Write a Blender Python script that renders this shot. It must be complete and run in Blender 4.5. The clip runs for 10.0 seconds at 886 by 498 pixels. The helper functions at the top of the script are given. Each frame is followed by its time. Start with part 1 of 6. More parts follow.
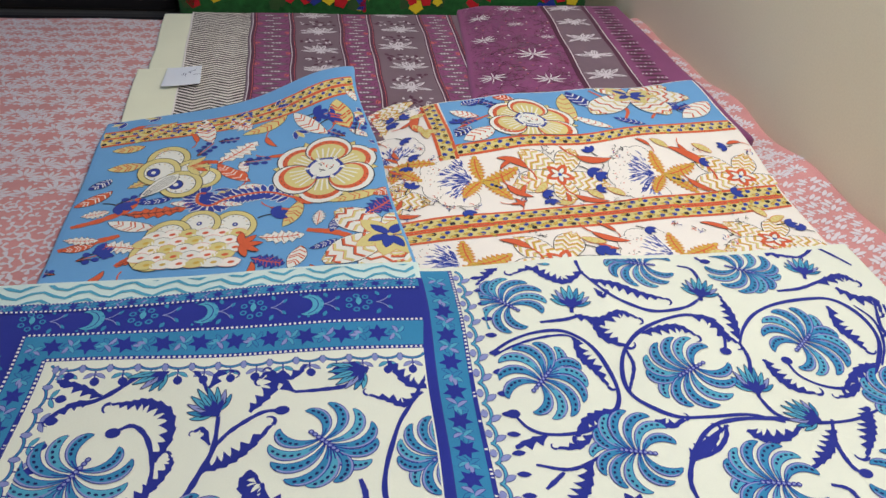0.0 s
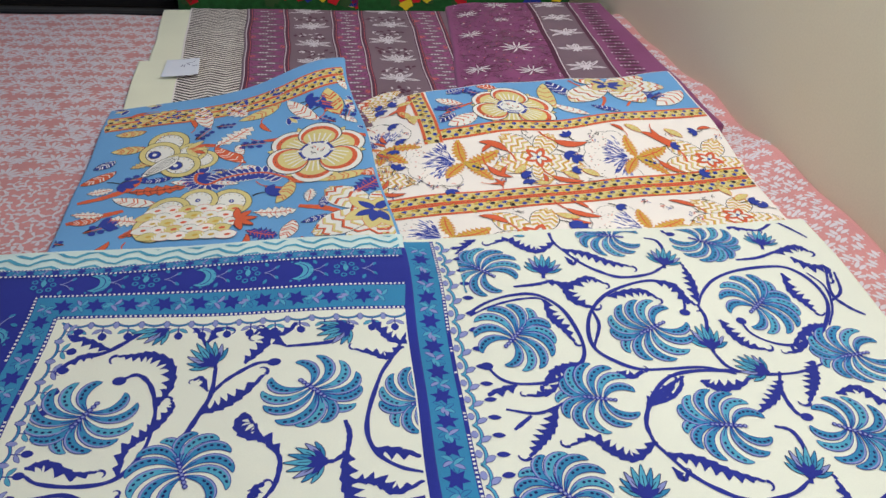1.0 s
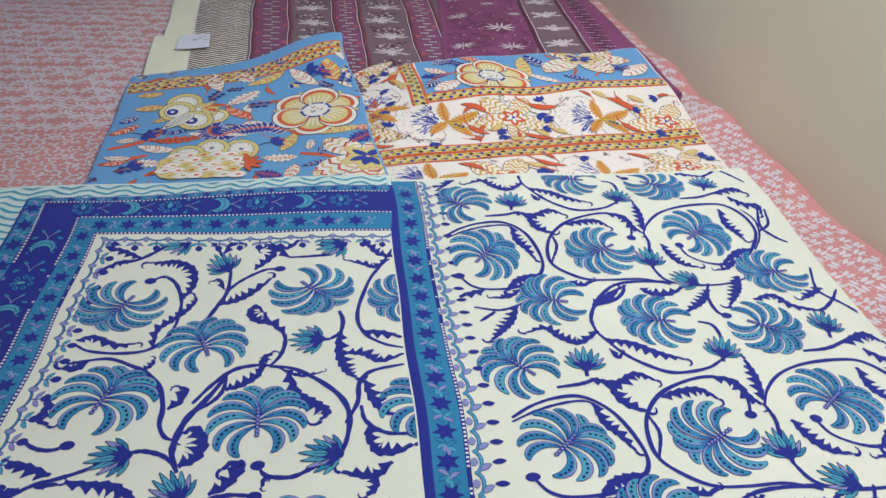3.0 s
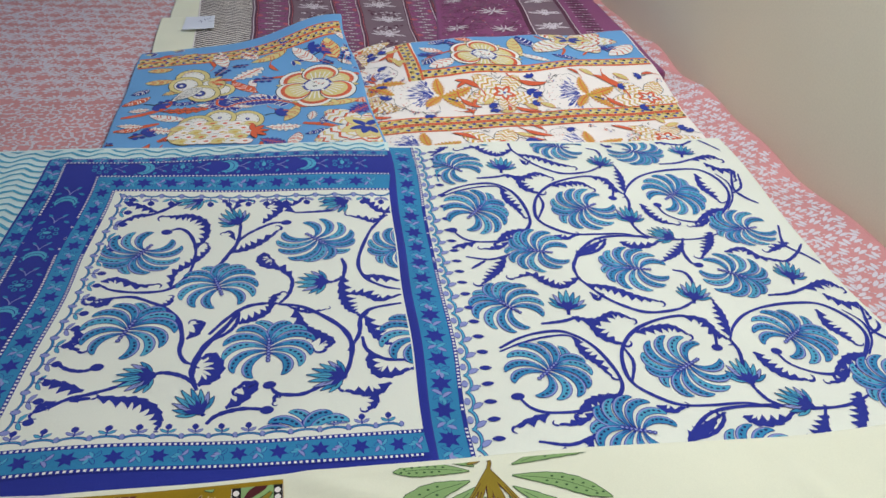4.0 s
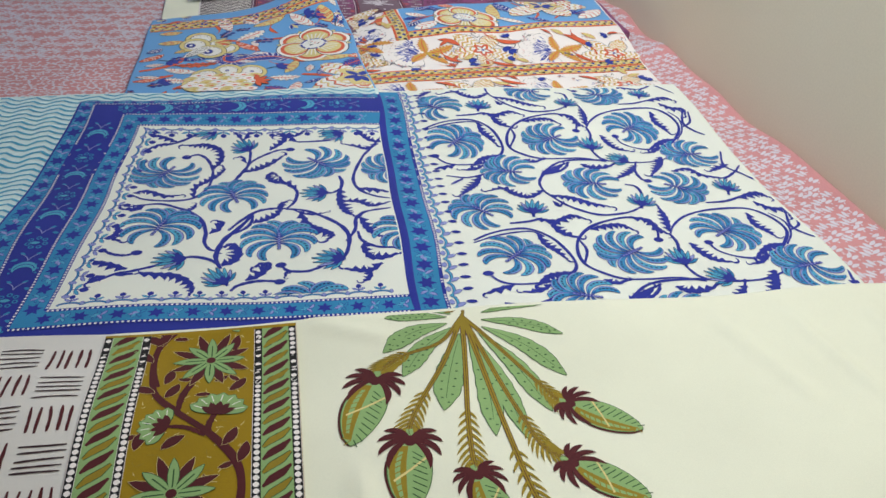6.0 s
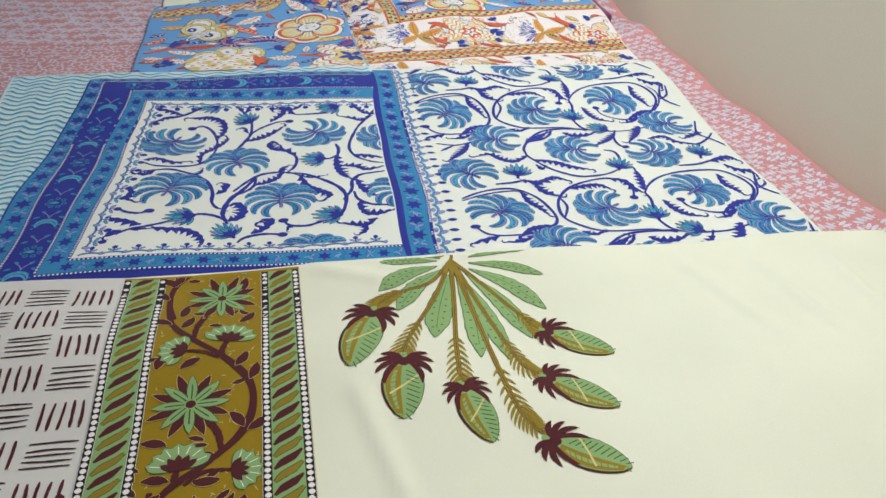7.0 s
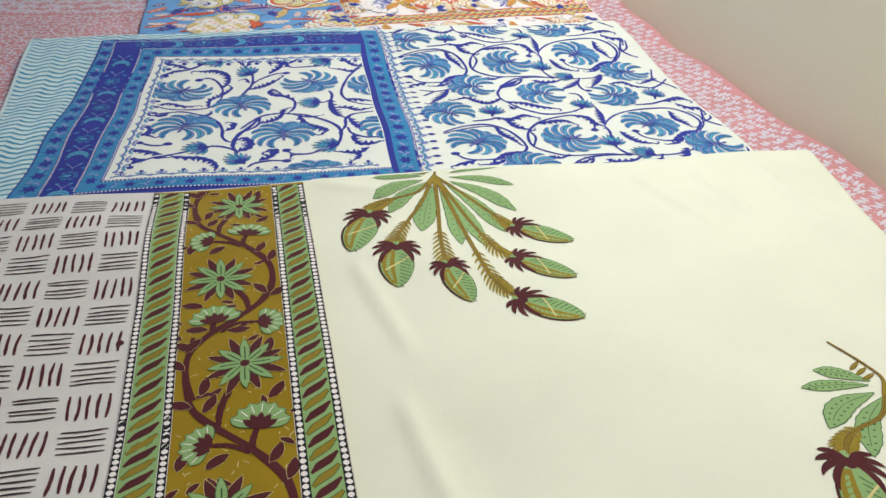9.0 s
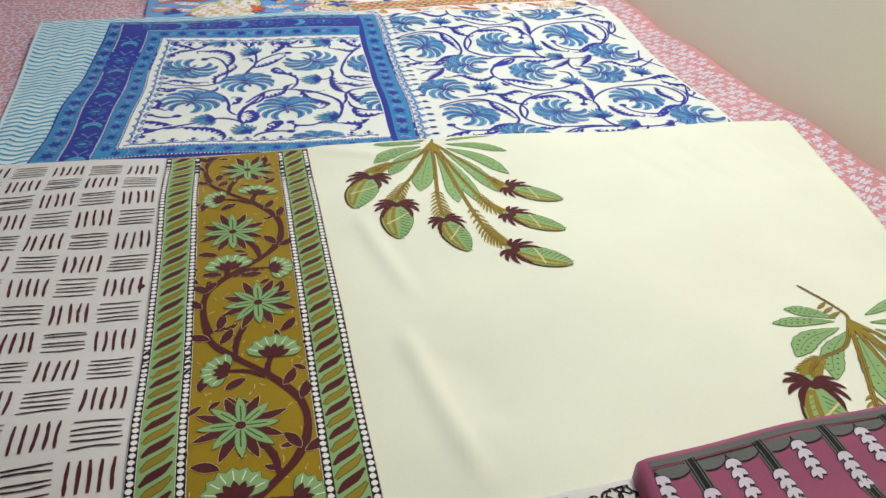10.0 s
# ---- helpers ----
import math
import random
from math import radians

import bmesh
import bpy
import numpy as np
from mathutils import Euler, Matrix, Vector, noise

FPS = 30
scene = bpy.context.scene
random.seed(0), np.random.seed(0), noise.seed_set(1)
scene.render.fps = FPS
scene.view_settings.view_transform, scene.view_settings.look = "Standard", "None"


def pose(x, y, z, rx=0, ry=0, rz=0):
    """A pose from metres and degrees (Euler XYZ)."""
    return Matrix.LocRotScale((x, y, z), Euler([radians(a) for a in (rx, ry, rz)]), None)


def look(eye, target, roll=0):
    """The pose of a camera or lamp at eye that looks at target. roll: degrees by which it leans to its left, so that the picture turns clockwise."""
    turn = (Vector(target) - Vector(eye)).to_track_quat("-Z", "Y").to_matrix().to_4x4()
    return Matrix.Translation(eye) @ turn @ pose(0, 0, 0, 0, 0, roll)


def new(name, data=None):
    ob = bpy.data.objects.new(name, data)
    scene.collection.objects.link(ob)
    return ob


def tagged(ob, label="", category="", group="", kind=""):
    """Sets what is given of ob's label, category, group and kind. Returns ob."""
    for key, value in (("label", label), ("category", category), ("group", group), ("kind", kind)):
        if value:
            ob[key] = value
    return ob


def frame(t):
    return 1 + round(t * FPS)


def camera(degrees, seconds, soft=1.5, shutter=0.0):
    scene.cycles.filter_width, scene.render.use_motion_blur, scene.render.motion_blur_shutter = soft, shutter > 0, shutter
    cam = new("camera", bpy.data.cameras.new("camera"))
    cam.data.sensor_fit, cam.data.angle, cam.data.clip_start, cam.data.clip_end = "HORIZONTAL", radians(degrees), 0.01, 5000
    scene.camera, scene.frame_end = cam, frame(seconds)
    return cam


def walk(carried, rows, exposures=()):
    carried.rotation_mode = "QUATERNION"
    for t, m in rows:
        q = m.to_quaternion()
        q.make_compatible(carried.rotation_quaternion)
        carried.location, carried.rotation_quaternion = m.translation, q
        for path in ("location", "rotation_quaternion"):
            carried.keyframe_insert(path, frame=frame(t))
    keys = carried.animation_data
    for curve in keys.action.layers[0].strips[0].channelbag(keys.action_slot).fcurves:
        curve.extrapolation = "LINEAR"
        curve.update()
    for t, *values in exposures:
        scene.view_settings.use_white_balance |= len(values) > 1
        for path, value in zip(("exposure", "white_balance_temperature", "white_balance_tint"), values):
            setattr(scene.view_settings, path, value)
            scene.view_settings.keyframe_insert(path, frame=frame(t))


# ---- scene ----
cam = camera(61.7, 10.0, soft=1.5)
METRES, EYE, TILT, LEAN, TURN = 0.985, 0.6, 0.0, 0.0, -9.4
ROWS = [
    (0.0, 0.0, 0.0, 0.0, 2.16, -34.39, -3.16),
    (0.5, 0.0127, -0.0413, 0.0039, 2.18, -34.33, -3.28),
    (1.0, 0.0255, -0.0857, 0.006, 1.94, -34.1, -3.16),
    (1.5, 0.0351, -0.1278, 0.0076, 2.08, -33.97, -3.31),
    (2.0, 0.0455, -0.1779, 0.0097, 2.52, -33.83, -3.96),
    (2.5, 0.053, -0.2284, 0.0108, 2.27, -33.83, -3.59),
    (4.0, 0.0645, -0.3849, 0.0023, 1.7, -33.93, -3.66),
    (4.5, 0.068, -0.4383, -0.0033, 1.66, -33.93, -3.8),
    (5.0, 0.0715, -0.4983, -0.002, 1.46, -34.07, -3.57),
    (5.5, 0.0791, -0.5483, -0.0071, 1.12, -34.01, -3.39),
    (7.0, 0.0957, -0.7039, -0.0234, 0.13, -33.82, -2.86),
    (7.5, 0.094, -0.7546, -0.0273, -0.36, -33.88, -2.66),
    (8.0, 0.0947, -0.8052, -0.0299, -0.8, -34.07, -2.44),
    (8.5, 0.0964, -0.85, -0.0308, -1.21, -34.14, -2.37),
    (9.0, 0.0943, -0.9004, -0.035, -1.57, -34.15, -2.48),
    (9.5, 0.0904, -0.9438, -0.0421, -1.76, -34.1, -2.54),
    (10.0, 0.0888, -0.9872, -0.05, -2.05, -34.04, -2.48),
]
EXPOSURES = [(0.0, -0.41, 6800, 10), (2.5, -0.47, 6500, 10), (4.5, -0.48, 6350, 10), (6.0, -0.41, 6350, 10), (8.0, -0.25, 6450, 10), (10.0, -0.15, 6450, 10)]
walk(cam, [(t, pose(0, 0, EYE, TILT, LEAN, TURN) @ pose(METRES * x, METRES * y, METRES * z, 90 + pitch, roll, yaw)) for t, x, y, z, yaw, pitch, roll in ROWS], EXPOSURES)

# ---- light: an unseen strip lamp added over the bed and a cool fill added far left ----
world = bpy.data.worlds.new("room_world")
scene.world = world
world.use_nodes = True
world.node_tree.nodes["Background"].inputs[0].default_value = (0.75, 0.82, 1.0, 1)
world.node_tree.nodes["Background"].inputs[1].default_value = 0.25


def area(name, eye, target, sx, sy, watts, colour):
    lamp = bpy.data.lights.new(name, "AREA")
    lamp.shape, lamp.size, lamp.size_y, lamp.energy, lamp.color = "RECTANGLE", sx, sy, watts, colour
    ob = new(name, lamp)
    ob.matrix_world = look(eye, target)
    return ob


# unseen long lamp, hung well below the ceiling to set the left-right falloff
area("added_overhead_lamp", (0.50, 0.60, 1.28), (0.50, 0.61, 0.0), 0.16, 2.9, 26.0, (0.94, 0.98, 1.0))
# added bluish fill that cools the far left; no window stands behind it
area("far_left_cool_fill", (-2.35, 1.6, 1.3), (-0.3, 1.3, 0.0), 1.3, 1.1, 13.0, (0.45, 0.60, 1.0))


# ---- materials ----
def srgb(r, g, b):
    return tuple((c / 255 / 12.92 if c / 255 <= 0.04045 else ((c / 255 + 0.055) / 1.055) ** 2.4) for c in (r, g, b)) + (1.0,)


def surface(name, rgb, rough=0.85, vary=0.14, grain=900.0, stain=9.0, bump=0.12, sheen=0.15, distance=0.0006):
    """A matte surface with fine grain and broad stains round one colour."""
    m = bpy.data.materials.new(name)
    m.use_nodes = True
    n, l = m.node_tree.nodes, m.node_tree.links
    b = n["Principled BSDF"]
    tc = n.new("ShaderNodeTexCoord")
    fine, broad = n.new("ShaderNodeTexNoise"), n.new("ShaderNodeTexNoise")
    fine.inputs["Scale"].default_value, broad.inputs["Scale"].default_value = grain, stain
    fine.inputs["Detail"].default_value, broad.inputs["Detail"].default_value = 2.0, 5.0
    mix = n.new("ShaderNodeMath")
    mix.operation = "ADD"
    ramp = n.new("ShaderNodeMapRange")
    ramp.inputs["From Min"].default_value, ramp.inputs["From Max"].default_value = 0.6, 1.4
    ramp.inputs["To Min"].default_value, ramp.inputs["To Max"].default_value = 1.0 - vary, 1.0 + vary
    scale = n.new("ShaderNodeVectorMath")
    scale.operation = "SCALE"
    scale.inputs[0].default_value = srgb(*rgb)[:3]
    for tex in (fine, broad):
        l.new(tc.outputs["Object"], tex.inputs["Vector"])
    l.new(fine.outputs["Fac"], mix.inputs[0])
    l.new(broad.outputs["Fac"], mix.inputs[1])
    l.new(mix.outputs[0], ramp.inputs["Value"])
    l.new(ramp.outputs[0], scale.inputs["Scale"])
    l.new(scale.outputs[0], b.inputs["Base Color"])
    b.inputs["Roughness"].default_value = rough
    b.inputs["Specular IOR Level"].default_value = 0.25
    b.inputs["Sheen Weight"].default_value = sheen
    bp = n.new("ShaderNodeBump")
    bp.inputs["Strength"].default_value, bp.inputs["Distance"].default_value = bump, distance
    l.new(fine.outputs["Fac"], bp.inputs["Height"])
    l.new(bp.outputs[0], b.inputs["Normal"])
    return m


CREAM = surface("cream_cotton", (240, 240, 216), vary=0.05)
IVORY = surface("ivory_cotton", (248, 240, 234), vary=0.05)
OFFWHITE = surface("off_white_cotton", (226, 222, 214), vary=0.06)
MILK = surface("milk_white_cotton", (237, 239, 226), vary=0.05)
PALE = surface("pale_aqua_cotton", (216, 236, 234), vary=0.05)
NAVY = surface("navy_ink", (36, 48, 148), vary=0.2)
DEEP = surface("deep_navy_ink", (24, 28, 96), vary=0.2)
TEAL = surface("teal_ink", (50, 136, 184), vary=0.18)
AQUA = surface("aqua_ink", (80, 166, 198), vary=0.18)
LILAC = surface("lilac_ink", (142, 150, 206), vary=0.12)
WHITE = surface("white_ink", (238, 236, 230), vary=0.06)
SKY = surface("sky_blue_cotton", (106, 166, 220), vary=0.08)
OCHRE = surface("ochre_ink", (214, 176, 78), vary=0.15)
STRAW = surface("straw_ink", (222, 206, 138), vary=0.12)
ORANGE = surface("orange_ink", (220, 98, 62), vary=0.15)
INK = surface("dark_outline_ink", (44, 36, 52), vary=0.2)
BLUE = surface("royal_blue_ink", (40, 62, 160), vary=0.2)
MAROON = surface("maroon_ink", (84, 30, 34), vary=0.22)
MUSTARD = surface("mustard_ink", (158, 128, 12), vary=0.16)
GREEN = surface("leaf_green_ink", (144, 177, 114), vary=0.14)
OLIVE = surface("olive_ink", (150, 128, 36), vary=0.18)
DARKGREEN = surface("dark_green_ink", (52, 88, 50), vary=0.2)
BLACK = surface("black_ink", (30, 28, 28), vary=0.2)
PINK = surface("pink_cotton", (216, 150, 150), vary=0.12)
PINKWHITE = surface("white_print_on_pink", (226, 216, 224), vary=0.08)
ROSE = surface("deep_rose_ink", (200, 96, 100), vary=0.15)
MAUVE = surface("grey_mauve_cotton", (120, 96, 110), vary=0.16)
MAGENTA = surface("magenta_cotton", (138, 68, 116), vary=0.18)
PLUM = surface("plum_ink", (84, 30, 62), vary=0.2)
SILVER = surface("silver_white_ink", (214, 204, 212), vary=0.12)
BROWN = surface("brown_black_ink", (62, 40, 44), vary=0.2)
RASPBERRY = surface("raspberry_cotton", (156, 82, 108), vary=0.14)
SLATE = surface("slate_grey_ink", (104, 104, 98), vary=0.16)
PAPER = surface("white_paper", (226, 230, 242), vary=0.03, sheen=0.0, bump=0.05)
PENCIL = surface("pen_ink", (92, 100, 140), vary=0.1)
GRASS = surface("emerald_cotton", (28, 92, 44), vary=0.5, stain=60)
RED = surface("red_ink", (196, 32, 44), vary=0.2)
YELLOW = surface("yellow_ink", (228, 206, 50), vary=0.15)
DARK = surface("matte_black", (14, 14, 20), vary=0.3)
PLASTER = surface("cream_wall_paint", (228, 219, 194), rough=0.55, vary=0.05, grain=260, stain=2.5, bump=0.1, sheen=0.0, distance=0.001)
CEILING = surface("white_ceiling_paint", (232, 230, 222), rough=0.8, vary=0.04, grain=200, stain=2, sheen=0.0)
TILE = surface("grey_floor_stone", (150, 146, 140), rough=0.4, vary=0.12, grain=120, stain=4, sheen=0.0)
TIMBER = surface("brown_bed_wood", (110, 72, 44), rough=0.5, vary=0.25, grain=60, stain=6, sheen=0.0)


# ---- building blocks ----
def mesh_object(name, verts, faces, mats, index=None, parent=None, smooth=True):
    me = bpy.data.meshes.new(name)
    me.from_pydata([tuple(v) for v in verts], [], faces)
    for m in mats:
        me.materials.append(m)
    if index is not None:
        me.polygons.foreach_set("material_index", np.array(index, dtype=np.int32))
    me.polygons.foreach_set("use_smooth", np.full(len(me.polygons), smooth))
    me.update()
    ob = new(name, me)
    ob.parent = parent
    return ob


def step(a, b, x):
    s = np.clip((np.asarray(x, float) - a) / (b - a), 0, 1)
    return s * s * (3 - 2 * s)


def ripple(seed, amp, long=0.36, count=7):
    """Gentle cloth unevenness: a few crossing waves."""
    rng = np.random.RandomState(seed)
    waves = [(rng.uniform(0, math.tau), rng.uniform(0.7, 1.7) * math.tau / long, rng.uniform(0, math.tau)) for _ in range(count)]

    def z(x, y):
        return sum(amp / count * 1.6 * np.sin(k * (np.cos(a) * x + np.sin(a) * y) + p) for a, k, p in waves)
    return z


def crease(p, q, width, height):
    """A soft ridge (or furrow) along the line from p to q."""
    p, q = np.array(p, float), np.array(q, float)
    d = (q - p) / np.linalg.norm(q - p)
    long = np.linalg.norm(q - p)

    def z(x, y):
        along = (x - p[0]) * d[0] + (y - p[1]) * d[1]
        side = -(x - p[0]) * d[1] + (y - p[1]) * d[0]
        return height * np.exp(-(side / width) ** 2) * step(0, 0.25 * long, along) * step(long, 0.75 * long, along)
    return z


class Cloth:
    """A folded length of cloth: a quad seen from above (four corners, anticlockwise from the near left one), a height over the bed, and prints on it."""

    def __init__(self, name, quad, height, thick, material, parent=None, nu=80, nv=70, wobble=0.003, seed=1):
        self.quad = np.array(quad, float)
        self.height = height
        wx, wy = ripple(seed + 50, wobble, 0.3), ripple(seed + 51, wobble, 0.3)
        u, v = np.meshgrid(np.linspace(0, 1, nu), np.linspace(0, 1, nv))
        x, y = self.at(u, v)
        self.drape = lambda a, b: (a + wx(a, b), b + wy(a, b))
        x, y = self.drape(x, y)
        z = height(x, y)
        verts = [np.stack([x, y, z], -1).reshape(-1, 3)]
        faces = [(j * nu + i, j * nu + i + 1, (j + 1) * nu + i + 1, (j + 1) * nu + i) for j in range(nv - 1) for i in range(nu - 1)]
        loop = [i for i in range(nu)] + [j * nu + nu - 1 for j in range(1, nv)] + [(nv - 1) * nu + i for i in range(nu - 2, -1, -1)] + [j * nu for j in range(nv - 2, 0, -1)]
        ring = verts[0][loop]
        mid = self.quad.mean(0)
        side = np.roll(ring, -1, 0)[:, :2] - np.roll(ring, 1, 0)[:, :2]
        out = np.stack([side[:, 1], -side[:, 0]], 1)
        out /= np.linalg.norm(out, axis=1)[:, None] + 1e-9
        r = min(0.5 * thick, 0.008)
        base, total, last = len(verts[0]), len(loop), loop
        for push, drop in ((0.55 * r, 0.15 * r), (0.9 * r, 0.55 * r), (r, r), (r, thick)):
            lay = ring.copy()
            lay[:, :2] += out * push
            lay[:, 2] -= drop
            verts.append(lay)
            now = list(range(base, base + total))
            faces += [(last[k], now[k], now[(k + 1) % total], last[(k + 1) % total]) for k in range(total)]
            last, base = now, base + total
        self.ob = mesh_object(name, np.concatenate(verts), faces, [material], parent=parent)

    def at(self, u, v):
        q = self.quad
        w = [(1 - u) * (1 - v), u * (1 - v), u * v, (1 - u) * v]
        return sum(a * c[0] for a, c in zip(w, q)), sum(a * c[1] for a, c in zip(w, q))


class Ink:
    """Block-print shapes in plan, gathered by colour and pressed on a cloth as one thin printed layer."""

    def __init__(self):
        self.verts, self.faces, self.mats, self.index, self.count = [], [], [], [], 0

    def slot(self, m):
        if m not in self.mats:
            self.mats.append(m)
        return self.mats.index(m)

    def add(self, pts, faces, m, layer):
        pts = np.asarray(pts, float)
        self.verts.append(np.column_stack([pts, np.full(len(pts), float(layer))]))
        k = self.slot(m)
        self.faces += [tuple(i + self.count for i in f) for f in faces]
        self.index += [k] * len(faces)
        self.count += len(pts)

    def ribbon(self, pts, left, right, m, layer=0):
        p = np.asarray(pts, float)
        d = np.gradient(p, axis=0)
        d /= np.linalg.norm(d, axis=1)[:, None] + 1e-12
        nrm = np.stack([-d[:, 1], d[:, 0]], 1)
        n = len(p)
        a = p + nrm * np.broadcast_to(left, n)[:, None]
        b = p - nrm * np.broadcast_to(right, n)[:, None]
        cross = 1 + int(np.linalg.norm(a - b, axis=1).max() / 0.012)
        lines = [a + (b - a) * (k / cross) for k in range(cross + 1)]
        self.add(np.concatenate(lines), [(k * n + i, (k + 1) * n + i, (k + 1) * n + i + 1, k * n + i + 1) for k in range(cross) for i in range(n - 1)], m, layer)

    def line(self, pts, w, m, layer=0):
        self.ribbon(pts, w / 2, w / 2, m, layer)

    def fan(self, c, r, m, layer=0, sx=1.0, sy=1.0, turn=0.0, lobes=0, depth=0.0, n=18):
        a = np.arange(n) / n * math.tau
        rad = r * (1 + depth * np.cos(lobes * a)) if lobes else np.full(n, r)
        x, y = rad * np.cos(a) * sx, rad * np.sin(a) * sy
        ct, st = math.cos(turn), math.sin(turn)
        pts = np.column_stack([x * ct - y * st, x * st + y * ct])
        rings = 1 + int(r * max(sx, sy) / 0.012)
        allp = [[c]] + [np.array(c) + pts * ((k + 1) / rings) for k in range(rings)]
        faces = [(0, 1 + i, 1 + (i + 1) % n) for i in range(n)]
        for k in range(rings - 1):
            o1, o2 = 1 + k * n, 1 + (k + 1) * n
            faces += [(o1 + i, o2 + i, o2 + (i + 1) % n, o1 + (i + 1) % n) for i in range(n)]
        self.add(np.concatenate(allp), faces, m, layer)

    def star(self, c, r, points, m, layer=0, inner=0.45, turn=0.0):
        a = turn + np.arange(points * 2) / (points * 2) * math.tau
        rad = np.where(np.arange(points * 2) % 2 == 0, r, r * inner)
        pts = np.column_stack([c[0] + rad * np.cos(a), c[1] + rad * np.sin(a)])
        n = points * 2
        self.add(np.concatenate([[c], pts]), [(0, 1 + i, 1 + (i + 1) % n) for i in range(n)], m, layer)

    def poly(self, pts, m, layer=0):
        self.add(pts, [tuple(range(len(pts)))], m, layer)

    def press(self, name, cloth, label="", clip=None, lift=0.0006, warp=None, stuff=False):
        """Cut the shapes at the edge of clip (a convex polygon, anticlockwise), lay them on the cloth and link them under it."""
        v = np.concatenate(self.verts)
        if warp:
            v[:, 0], v[:, 1] = warp(v[:, 0], v[:, 1])
        faces, index = self.faces, self.index
        if clip is not None:
            c = np.array(clip, float)
            inside = np.ones(len(v), bool)
            for a, b in zip(c, np.roll(c, -1, 0)):
                inside &= (b[0] - a[0]) * (v[:, 1] - a[1]) - (b[1] - a[1]) * (v[:, 0] - a[0]) >= 0
            extra, kept, kinds = [], [], []
            for f, k in zip(faces, index):
                ok = inside[list(f)]
                if ok.all():
                    kept.append(f), kinds.append(k)
                else:
                    poly = [v[i] for i in f]
                    for a, b in zip(c, np.roll(c, -1, 0)):
                        res = []
                        for s, e in zip(poly, poly[1:] + poly[:1]):
                            ds = (b[0] - a[0]) * (s[1] - a[1]) - (b[1] - a[1]) * (s[0] - a[0])
                            de = (b[0] - a[0]) * (e[1] - a[1]) - (b[1] - a[1]) * (e[0] - a[0])
                            if ds >= 0:
                                res.append(s)
                            if ds * de < 0:
                                res.append(s + (e - s) * ds / (ds - de))
                        poly = res
                        if len(poly) < 3:
                            break
                    if len(poly) >= 3:
                        start = len(v) + len(extra)
                        extra += poly
                        kept.append(tuple(range(start, start + len(poly)))), kinds.append(k)
            if extra:
                v = np.concatenate([v, np.array(extra)])
            faces, index = kept, kinds
        if not faces:
            return None
        used = sorted({i for f in faces for i in f})
        where = {i: k for k, i in enumerate(used)}
        v = v[used]
        v[:, 0], v[:, 1] = cloth.drape(v[:, 0], v[:, 1])
        z = cloth.height(v[:, 0], v[:, 1]) + lift + 0.00004 * v[:, 2]
        ob = mesh_object(name, np.column_stack([v[:, :2], z]), [tuple(where[i] for i in f) for f in faces], self.mats, index, cloth.ob)
        if label:
            ob["label"] = label
        if stuff:
            ob["kind"] = "stuff"
        return ob


def spline(points, n=10):
    p = np.array(points, float)
    p = np.concatenate([[2 * p[0] - p[1]], p, [2 * p[-1] - p[-2]]])
    t = np.linspace(0, 1, n, endpoint=False)[:, None]
    out = [0.5 * (2 * b + (c - a) * t + (2 * a - 5 * b + 4 * c - d) * t ** 2 + (-a + 3 * b - 3 * c + d) * t ** 3) for a, b, c, d in zip(p, p[1:], p[2:], p[3:])]
    return np.concatenate(out + [p[-2:-1]])


def arc(c, ang, length, bend, n=9):
    """A path from c in the direction ang (radians) that turns by bend over its length."""
    s = np.linspace(0, 1, n)
    a = ang + bend * s
    step_ = length / (n - 1)
    x = np.concatenate([[0], np.cumsum(np.cos(a[:-1]) * step_)])
    y = np.concatenate([[0], np.cumsum(np.sin(a[:-1]) * step_)])
    return np.column_stack([c[0] + x, c[1] + y])


def lens(n, full=0.45, power=1.0):
    s = np.linspace(0, 1, n)
    s = np.where(s < full, s / full * 0.5, 0.5 + (s - full) / (1 - full) * 0.5)
    return np.sin(math.pi * s) ** power


def petal(ink, c, ang, length, width, fill, edge, bend=0.0, full=0.5, rim=0.0011, layer=1, n=9, power=0.8):
    p = arc(c, ang, length, bend, n)
    w = lens(n, full, power) * width / 2
    if edge is not None:
        ink.ribbon(p, w + rim, w + rim, edge, layer)
    ink.ribbon(p, w, w, fill, layer + 1)
    return p, w


def vine(ink, pts, w, m=NAVY, layer=0):
    p = spline(pts, 8)
    s = np.linspace(0, 1, len(p))
    ww = 1.2 * w * (0.62 + 0.38 * np.sin(s * math.pi)) * (1 + 0.12 * np.sin(s * 37))
    ink.ribbon(p, ww / 2, ww / 2, m, layer)


def bulb(ink, pts, r, m=NAVY, layer=3):
    ink.fan(pts[0], r, m, layer, sx=1.25, n=12)


